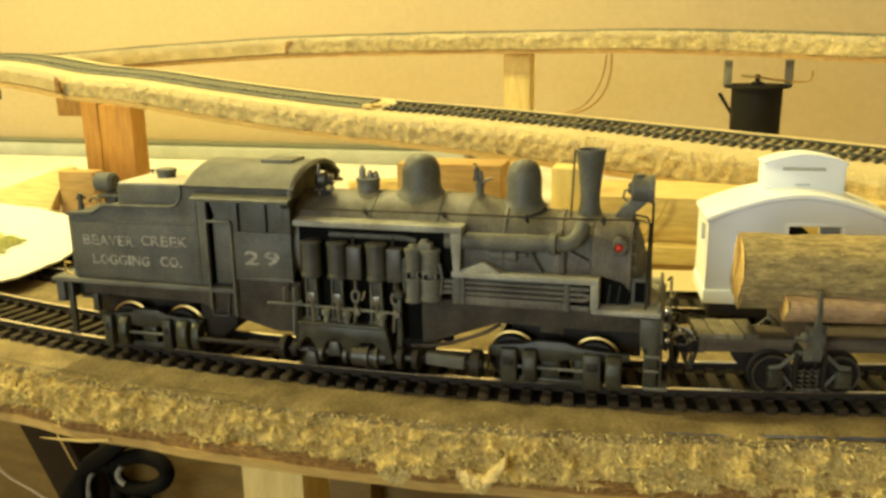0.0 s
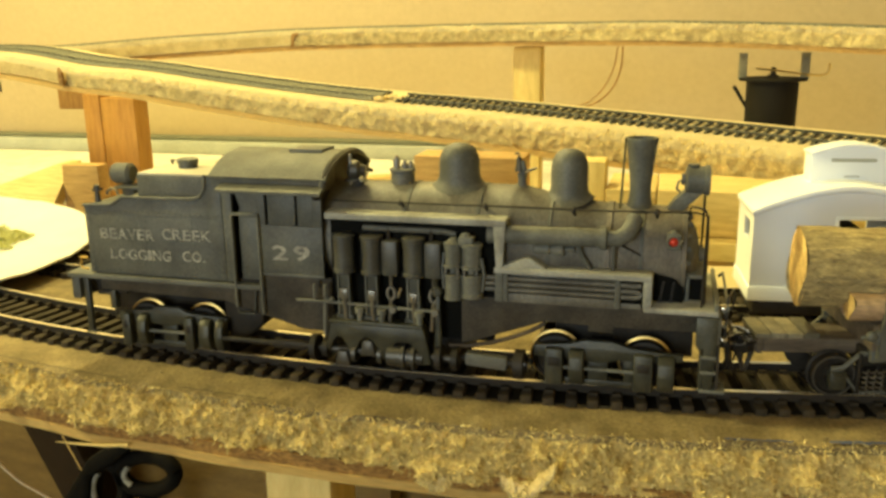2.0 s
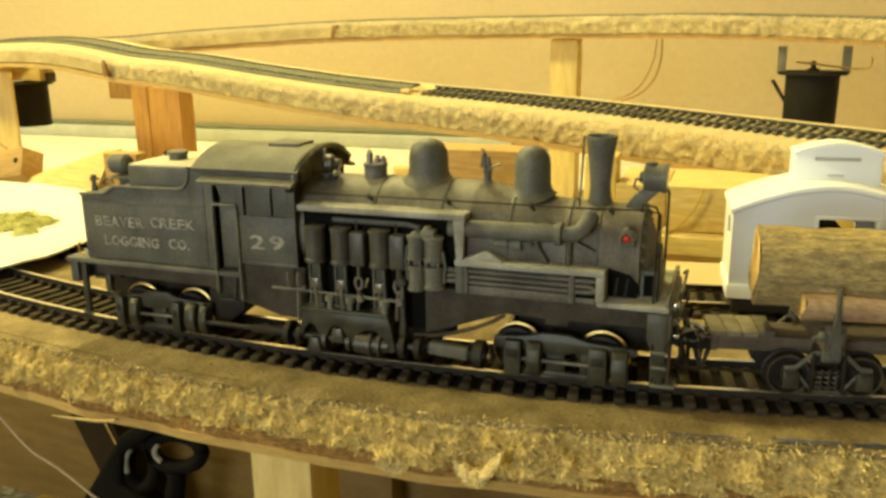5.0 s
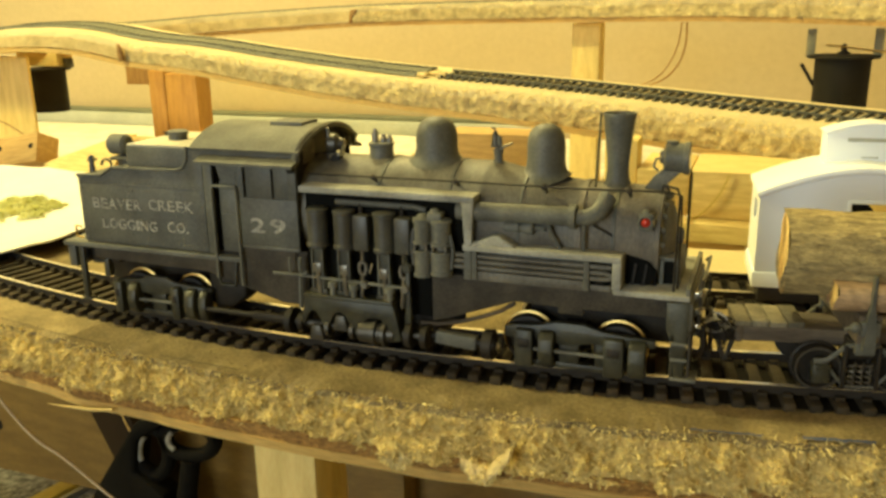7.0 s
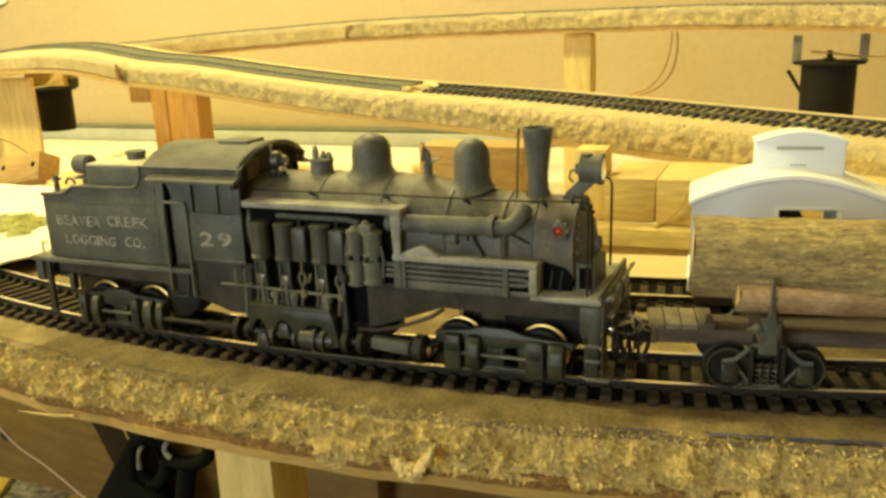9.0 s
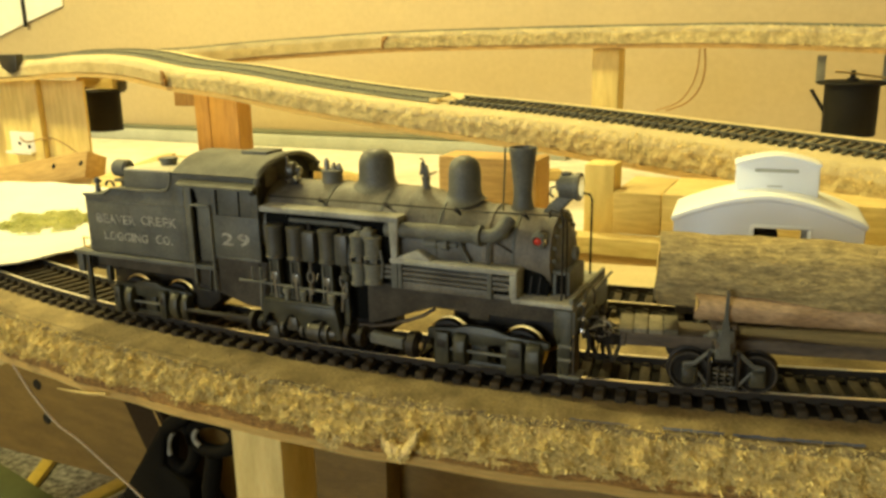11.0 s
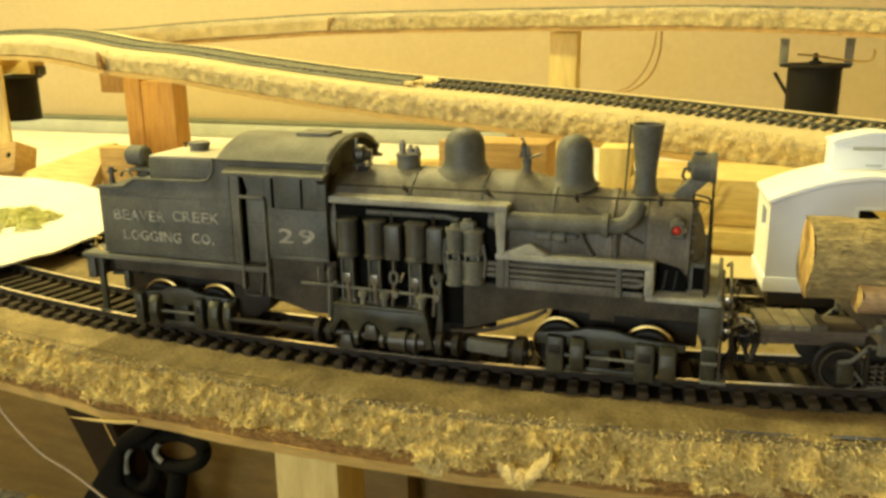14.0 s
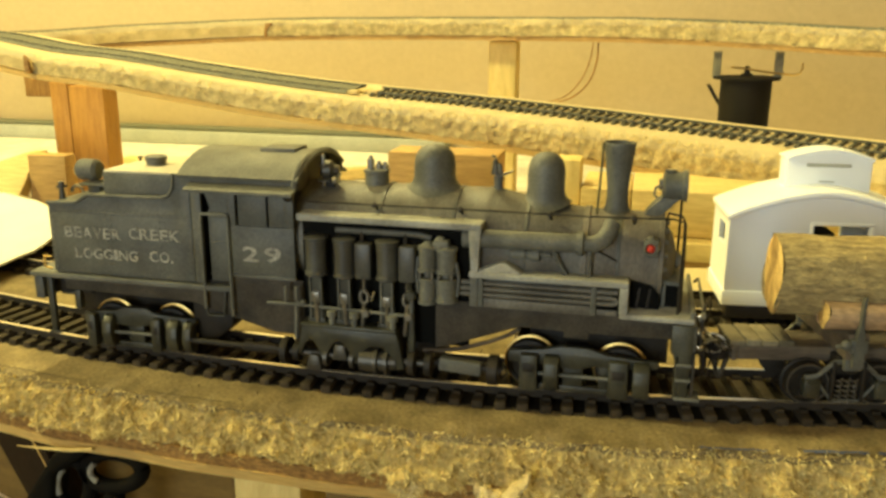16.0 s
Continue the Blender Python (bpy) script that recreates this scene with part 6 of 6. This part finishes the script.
def caboose(at):
    cb = thing("caboose_shell", at, "unpainted white styrene caboose shell standing on the siding", "model railcar", turn=5.8)

    def add(name, sh, mat="styrene", label="", under=None):
        return part(name, sh, mat, under or cb, label)
    W, D = 25.0, 23.0                                        # half width, depth
    base, eave, peak = 4.6, 30.4, 36.2
    wx0, wx1, wz0, wz1 = -3.2, 10.6, 19.0, 27.8

    def gable(y0, y1, nm):
        roof = arch_line(-W, W, eave, peak)

        def roof_z(x):
            u = abs(x) / W
            return eave + (peak - eave) * (1 - u ** 1.7)
        left = [(-W, base), (wx0, base)] + [(wx0, roof_z(wx0))] + [p for p in reversed(roof) if p[0] < wx0 - 0.1]
        right = [(wx1, base), (W, base)] + [p for p in reversed(roof) if p[0] > wx1 + 0.1] + [(wx1, roof_z(wx1))]
        mid = [(wx0, wz1), (wx1, wz1)] + [(wx1, roof_z(wx1))] + [p for p in reversed(roof) if wx0 + 0.1 < p[0] < wx1 - 0.1] + [(wx0, roof_z(wx0))]
        s = Shape().prism(left, y0, y1).prism(right, y0, y1).prism(mid, y0, y1).box(wx0, wx1, y0, y1, base, wz0)
        bmesh.ops.remove_doubles(s.bm, verts=s.bm.verts, dist=1e-6)
        return add(nm, s)
    fw = gable(0, 1.2, "front_wall")
    gable(D - 1.2, D, "back_wall")
    add("window_frame", Shape().box(wx0 - 0.9, wx1 + 1.3, -0.35, 0, wz1, wz1 + 0.8, 0.1).box(wx1 + 0.5, wx1 + 1.3, -0.35, 0, wz0, wz1, 0.1).box(wx0 - 0.9, wx0, -0.35, 0, wz0, wz1, 0.1), under=fw)
    add("skirt", Shape().box(-W - 0.5, W + 0.5, -0.6, 0.0, base, base + 4.0, 0.15), under=fw)
    for sx in (-1, 1):
        xa, xb = sorted((sx * W, sx * (W - 1.2)))
        ws = Shape().box(xa, xb, 1.2, 5.5, base, eave, 0).box(xa, xb, 13.5, D - 1.2, base, eave, 0).box(xa, xb, 5.5, 13.5, base, 20.4, 0).box(xa, xb, 5.5, 13.5, 26.0, eave, 0)
        add("end_wall", ws)
        add("skirt", Shape().box(min(sx * W, sx * (W + 0.5)), max(sx * W, sx * (W + 0.5)), 0, D, base, base + 4, 0.15))
    top = arch_line(-W - 0.9, W + 0.9, eave - 0.3, peak + 1.0)
    low = [(p[0] * 0.985, p[1] - 1.9) for p in top][::-1]
    rf = add("roof", Shape().prism(top + low, -0.9, D + 0.9, b=0.7))
    cx, ch = 2.2, 11.3
    ct = arch_line(-ch, ch, 44.2, 46.0, 14)
    cz0 = 33.5
    cup = add("cupola", Shape().prism([(p[0] + cx, p[1]) for p in ([(-ch, cz0), (ch, cz0)] + ct[::-1])], 11.0, 18.5, b=0.5))
    t2 = arch_line(-ch - 0.5, ch + 0.5, 44.2, 46.8, 14)
    l2 = [(p[0] * 0.96, p[1] - 0.9) for p in t2][::-1]
    add("cupola_roof", Shape().prism([(p[0] + cx, p[1]) for p in t2 + l2], 10.4, 19.1, b=0.25), under=cup)
    add("window_slot", Shape().box(cx - 6.0, cx + 5.6, 10.7, 11.1, 41.8, 42.7, 0.1), "strip", "narrow dark window slot", under=cup)
    add("vent_slit", Shape().box(cx - 2.4, cx + 1.6, 10.7, 11.1, 37.6, 37.9, 0.05), "strip", under=cup)
    # black block seen inside, made large to darken the end window like shade
    add("inner_dark_block", Shape().box(-22, 3.4, 3.0, 18.0, base, 25.0, 0.4), "black", "black block inside the shell, standing in for window shade")
    add("underframe", Shape().box(-W + 1.5, W - 1.5, 2, D - 2, 0.0, base, 0.3), "loco_dark")
    return cb


caboose((0.07347, 0.32701, RAIL))


# ---- paper plate with ground foam ----
def plate(at, r=0.085):
    s = Shape(1.0)
    s.lathe((0, 0, 0), (0, 0, 1), [(0.0000, r * 0.74), (0.0006, r * 0.78), (0.0042, r * 0.93), (0.0050, r), (0.0057, r), (0.0050, r * 0.925), (0.0017, r * 0.775), (0.0010, r * 0.72), (0.0010, 0.001)], 72)
    for v in s.bm.verts:
        rr = math.hypot(v.co.x, v.co.y)
        if rr > r * 0.8:
            v.co.z += 0.0003 * math.sin(24 * math.atan2(v.co.y, v.co.x))
        if rr > r * 0.75:
            v.co.z -= 0.045 * v.co.x * (rr / r - 0.75) / 0.25
    return solid("paper_plate", s, "paper", "white paper plate resting on the track", "plate", at=at)


PLATE = (-0.2642, 0.3190, RAIL + 0.0002)
plate(PLATE)
rnd = random.Random(11)
sf = Shape(1.0)
for i in range(9000):
    rr, u = rnd.random() ** 0.6, rnd.uniform(0, 6.283)
    p = Vector((0.024 * rr * math.cos(u), 0.021 * rr * math.sin(u), 0))
    heap = 0.55 * (1 - rr) + 0.95 * noise.fractal(p * 115 + Vector((3, 7, 0)), 0.8, 2.0, 3) + 0.06
    if heap < 0.05:
        continue
    p.z = 0.0002 + min(0.0022, 0.0040 * heap) * rnd.random() ** 0.7
    q = rnd.uniform(0.0003, 0.0008)
    a, b, c = (Vector((rnd.uniform(-1, 1), rnd.uniform(-1, 1), rnd.uniform(-0.6, 1))).normalized() * q for _ in range(3))
    vs = [sf.bm.verts.new(p + w) for w in (a, b, c, (a + b + c) * -0.5)]
    for f in ((0, 1, 2), (0, 1, 3), (1, 2, 3), (0, 2, 3)):
        sf.bm.faces.new([vs[k] for k in f])
solid("foam_heap", sf, "foam", "small loose heap of crumbled yellow-green ground foam on the plate", "scenery foam", kind="stuff", at=(-0.2335, 0.3440, PLATE[2] + 0.0011))


# ---- posts under the raised line ----
def notched_post(at, turn=0.0):
    pt = thing("grade_post", at, "brown wooden post with a cleat under the raised grade", "timber", turn=turn)
    part("post", Shape(1.0).box(0.0, 0.016, 0, 0.022, FLOOR - at[2], 0, 0.0008), "amber_up", pt)
    part("face_board", Shape(1.0).box(0.016, 0.048, 0.001, 0.021, FLOOR - at[2], -0.003, 0.0008), "amber_up", pt)
    part("cleat", Shape(1.0).box(-0.027, 0.0, 0.004, 0.024, -0.013, 0.004, 0.0008), "oak_up", pt)
    return pt


notched_post((-0.4535, 0.700, 1.0320))
timber("back_post", -0.1072, -0.0845, 0.800, 0.822, FLOOR, 1.0650, "pine_up", "pale pine post under the back loop")


# ---- black cans slung under the raised line ----
def can(at, label, drop, block=False, f=1.0):
    cn = thing("slung_can", at, label, "can")
    part("body", Shape().lathe((0, 0, -37.5), (0, 0, 1), [(0, 17.4 * f), (0.8, 18.0 * f), (30, 18.2 * f), (36.4, 18.2 * f)], 36), "black", cn)
    part("lid", Shape().lathe((0, 0, -1.6), (0, 0, 1), [(0, 18.4 * f), (0.2, 23.4 * f), (1.6, 23.9 * f), (2.2, 23.2 * f), (2.6, 4.4), (4.4, 4.0), (4.6, 2.0), (9.6, 1.6), (9.8, 0.4)], 36), "black", cn)
    if block:
        part("hanger_block", Shape().box(-23, 23, -9, 9, 2.6, drop + 7, 0.6), "pine", cn, "pale wooden hanger block")
        for sx in (-1, 1):
            part("lug", Shape().box(sx * 26 - 2.4, sx * 26 + 2.4, -4, 4, 1.0, 9.0, 0.5), "dark_metal", cn)
    for sx in () if block else (-1, 1):
        part("hanger", Shape().box(sx * 21.5 - 3.0, sx * 21.5 + 3.0, -1.0, 1.0, -0.6, drop, 0.2), "tie_pale", cn, "dull grey-olive hanger strap")
    if not block:
        part("crank_wire", Shape().sweep([(-12, -2, 7.4), (0, -2, 6.2), (18, -4, 3.6), (31, -5, 2.4), (36, -5, 3.8), (37.4, -5, 9.4), (36.4, -5, 11)], 0.7, 8), "brass", cn, "bent brass wire arm")
    part("side_tab", Shape().prism([(-28, -6), (-25.5, -5), (-17.6, -18), (-17.6, -22.5)], -1, 1, b=0.2), "black", cn)
    return cn


can((0.0932, 0.762, 1.0420), "black film-can style drum hung under the back loop", 18.5)
can((-0.5555, 0.690, 1.0330), "black drum hung from a wooden block under the raised grade", 10.0, True, 0.87)


# ---- loose feeder wires bunched at the coupling ----
rnd = random.Random(17)
knot = thing("feeder_wires", (0.0425, 0.2700, 1.0150), "loose tangle of thin grey feeder wires at the coupling", "wire")
for k in range(9):
    a, rx, rz = rnd.uniform(0, 6.28), rnd.uniform(1.6, 3.6), rnd.uniform(0.8, 2.0)
    c = Vector((rnd.uniform(-1.6, 1.6), rnd.uniform(-2.0, 2.0), rnd.uniform(-0.8, 0.9)))
    turns = rnd.uniform(3.4, 5.4)
    pts = [c + Vector((rx * math.cos(a + turns * i / 14), 0.7 * math.sin(2 * a + turns * i / 9), rz * math.sin(a + turns * i / 14))) for i in range(15)]
    part("strand", Shape().sweep([tuple(p) for p in pts], 0.16, 6), rnd.choice(("grey_metal", "black", "grey_metal", "worn_metal")), knot)
for x in (-1.2, 0.4, 1.5):
    part("strand", Shape().sweep([(x, -1.5, 0), (x + 0.6, -1.2, -2.4), (x + 0.2, -0.6, -5.0)], 0.2, 6), "black", knot)


# ---- wires, tools and odds and ends ----
def cable(name, pts, r, mat, label):
    p = glide(pts, 60)
    return solid(name, Shape(1.0).sweep(p, r, 8), mat, label, "wire")


for k in (0, 1):
    cable("hanging_wire", [(-0.020 - 0.004 * k, 0.83, 1.064), (-0.022 - 0.006 * k, 0.85, 1.047), (-0.030 - 0.008 * k, 0.88, 1.028), (-0.046 - 0.008 * k, 0.91, 1.012), (-0.070 - 0.010 * k, 0.94, 1.001)], 0.0008 - 0.0002 * k, "ply_dark", "thin brown wire drooping below the back loop")
cable("loose_wire", [(-0.2000, 0.285, 0.9800), (-0.1862, 0.285, 0.9596), (-0.1789, 0.285, 0.9509), (-0.1700, 0.285, 0.9433), (-0.1593, 0.285, 0.9385), (-0.1465, 0.285, 0.9308), (-0.1303, 0.285, 0.9206), (-0.1120, 0.285, 0.9050)], 0.00046, "wire", "thin cream wire hanging under the deck")
sliver = Shape(1.0).sweep([(0, 0, 0), (0.006, 0.0002, 0.0004), (0.016, 0.0006, 0.0014), (0.022, 0.0012, 0.0024)], [0.00008, 0.0003, 0.0005, 0.0004], 6)
solid("splinter", sliver, "pine", "pale splinter peeling from the plywood edge", "splinter", at=(-0.1185, 0.2461, 0.9828), turn=-6)
cable("yellow_thread", [(0.0215, 0.4455, 0.9940), (0.0239, 0.4538, 0.9936), (0.0285, 0.4540, 0.9982), (0.0330, 0.4540, 1.0050), (0.0358, 0.4540, 1.0125)], 0.0003, "yellow", "thin yellow thread stuck on the plank")
cable("far_wire", [(-0.70, 0.70, 1.000), (-0.62, 0.64, 1.006), (-0.56, 0.60, 0.996), (-0.50, 0.58, 1.003), (-0.44, 0.56, 0.990)], 0.0006, "ply_dark", "thin brown wire looping along the bench")


def scissors():
    sc = thing("hanging_shears", (-0.2794, 0.4600, 0.8270), "black-handled shears with worn grey finger loops hanging under the deck", "shears")
    body = [(-0.050, -0.060), (-0.0190, -0.0130), (-0.0030, 0.0095), (0.0075, 0.0165), (0.0135, 0.0165), (0.0060, 0.0100), (-0.0030, 0.0040), (-0.0050, -0.0060), (0.0010, -0.0095), (0.0050, -0.0120), (0.0020, -0.060)]
    part("handle", Shape(2.127).prism(body, -0.004, 0.004, b=0.0012), "grip", sc)
    for cx, cz, rx, rz, tilt in ((0.0, -0.0002, 0.0046, 0.0068, -12), (0.0128, 0.0058, 0.0076, 0.0044, 12)):
        def oval(k, f, y):
            u, t = 2 * math.pi * k / 28, radians(tilt)
            x, z = rx * f * math.cos(u), rz * f * math.sin(u)
            return (cx + x * math.cos(t) - z * math.sin(t), y, cz + x * math.sin(t) + z * math.cos(t))
        loop = part("finger_loop", Shape(2.127).sweep([oval(k, 1.12, 0) for k in range(29)], 0.0021, 10, False), "grip", sc)
        part("loop_lining", Shape(2.127).sweep([oval(k, 0.84, -0.0014) for k in range(10, 18)], 0.00075, 8), "loco_light", loop, "worn grey loop lining")
    part("shank", Shape(2.127).sweep([(0.0125, 0, -0.0005), (0.0098, 0, -0.012), (0.0095, 0, -0.060)], [0.0026, 0.0028, 0.0030], 10), "grip", sc)
    part("hook", Shape(2.127).sweep([(0.0100, 0, 0.0160), (0.0105, 0, 0.0193)], 0.0012, 8), "grey_metal", sc)
    return sc


scissors()
floor_stick("yellow_stick", (-0.965, 0.835), (-1.030, 0.953), 0.020, 0.010, "yellow", "flat yellow stick lying on the carpet")
floor_stick("yellow_stick", (-0.866, 0.835), (-0.846, 0.955), 0.026, 0.010, "yellow", "flat yellow stick lying on the carpet by the brace")
floor_stick("grey_rod", (-0.842, 0.835), (-0.820, 0.955), 0.008, 0.008, "grey_metal", "thin grey metal rod on the carpet")
floor_stick("green_box", (-1.16, 0.875), (-0.91, 0.815), 0.050, 0.012, "green_card", "flat dark green packet on the carpet")


# ---- odds and ends at the far end of the bench ----
# white flat shape just in front of the wall
sheet = Shape(1.0).prism([(-1.34, 1.060), (-1.148, 1.086), (-1.090, 1.104), (-1.005, 1.128), (-1.005, 1.42), (-1.34, 1.42)], 1.0555, 1.0580)
solid("wall_sheet", sheet, "paper", "white flat sheet over the far left of the wall", "paper")
cable("black_cable", [(-1.0845, 1.052, 1.42), (-1.0850, 1.052, 1.25), (-1.0860, 1.053, 1.098)], 0.0028, "black", "thin black cord hanging down the wall")
clip = Shape(1.0).prism([(-0.0115, 0.007), (0.0115, 0.007), (0.010, -0.006), (0.002, -0.009), (-0.008, -0.004)], -0.004, 0.004, b=0.001)
solid("board_clip", clip, "dark_metal", "dark metal clip on the edge of the raised grade", "clip", at=(-0.546, 0.587, 1.0640))
rnd = random.Random(21)
for k in range(9):
    s = Shape(1.0)
    w, d, h = rnd.uniform(0.010, 0.026), rnd.uniform(0.008, 0.016), rnd.uniform(0.004, 0.010)
    s.box(-w, w, -d, d, 0, h, 0.002)
    bmesh.ops.subdivide_edges(s.bm, edges=s.bm.edges[:], cuts=2, use_grid_fill=True)
    for v in s.bm.verts:
        v.co += Vector((1, 1, 0.5)) * 0.003 * noise.noise(v.co * 120 + Vector((k * 7, 0, 0)))
        v.co.z = max(v.co.z, 0)
    solid("plaster_scrap", s, "plaster", "rough white scrap of plaster on the bench", "scrap", group="scraps on the bench", at=(rnd.uniform(-0.60, -0.43), rnd.uniform(0.70, 0.90), 0.9322), turn=rnd.uniform(0, 180))
for x, y, a, l in ((-0.50, 0.76, 25, 0.07), (-0.42, 0.84, -20, 0.09), (-0.22, 0.88, 30, 0.06)):
    solid("wood_offcut", Shape(1.0).box(-l, l, -0.008, 0.008, 0, 0.010, 0.0008), "pine", "pale pine offcut lying on the bench", "offcut", group="offcuts on the bench", at=(x, y, 0.9325), turn=a)
solid("edge_gap", Shape().prism([(-1.0, 11.0), (1.6, 8.0), (2.6, 0.0), (-0.6, -0.8), (-1.8, 4.0)], -1.2, 1.2, b=0.2), "ply_dark", "dark split in the torn edge of the grade", "split", kind="structure", at=(-0.3665, 0.5700, 1.0485))


tear = back_edge[cut_back]
solid("edge_gap", Shape().prism([(-1.0, -2.5), (5.0, -2.0), (4.0, -4.5), (1.0, -6.5), (0.4, -12.6), (-3.0, -13.4), (-2.0, -7.0)], -0.6, 1.6, b=0.3), "oak_up", "dark tear where the loop boards meet", "split", kind="structure", at=tuple(tear + Vector((0, -0.0006, 0))))


# ---- crumbs of board and plaster ----
def crumbs(name, places, mat, label, seed):
    """Scattered chips, in one mesh; places give a point for a number from 0 to 1."""
    rnd, sh = random.Random(seed), Shape(1.0)
    for _ in range(places[1]):
        p = places[0](rnd)
        q = rnd.uniform(0.0003, 0.0009)
        vs = [sh.bm.verts.new(p + Vector((rnd.uniform(-1, 1), rnd.uniform(-1, 1), rnd.uniform(0, 1))) * q) for _ in range(5)]
        bmesh.ops.convex_hull(sh.bm, input=vs)
    return solid(name, sh, mat, label, "crumbs", kind="stuff")


def on_front(rnd):
    q = arc(C_MAIN, 0.5935 - rnd.uniform(0.002, 0.013), rnd.uniform(-0.30, 0.30))
    return Vector((q.x, q.y, TOP + 0.0009))


def on_grade(rnd):
    p = upper_edge[rnd.randrange(120, 540)]
    return p + Vector((0, 0.006 + 0.006 * rnd.random(), 0.0009))


def on_loop(rnd):
    p = back_edge[rnd.randrange(215, 400)]
    return p + Vector((0, 0.004 + 0.008 * rnd.random(), 0.0005))


def on_ties(rnd):
    q = arc(C_MAIN, R_MAIN + rnd.uniform(-0.012, 0.012), rnd.uniform(-0.30, 0.30))
    return Vector((q.x, q.y, TOP + 0.0025))


crumbs("board_crumbs", (on_front, 30), "fibre_top", "small tan fibre crumbs on the lower board", 31)
crumbs("board_crumbs", (on_grade, 60), "plaster", "small white crumbs on the raised grade", 32)
crumbs("board_crumbs", (on_loop, 45), "plaster", "white plaster crumbs along the back loop", 34)
crumbs("board_crumbs", (on_ties, 24), "fibre_top", "small tan fibre crumbs between the rails", 33)
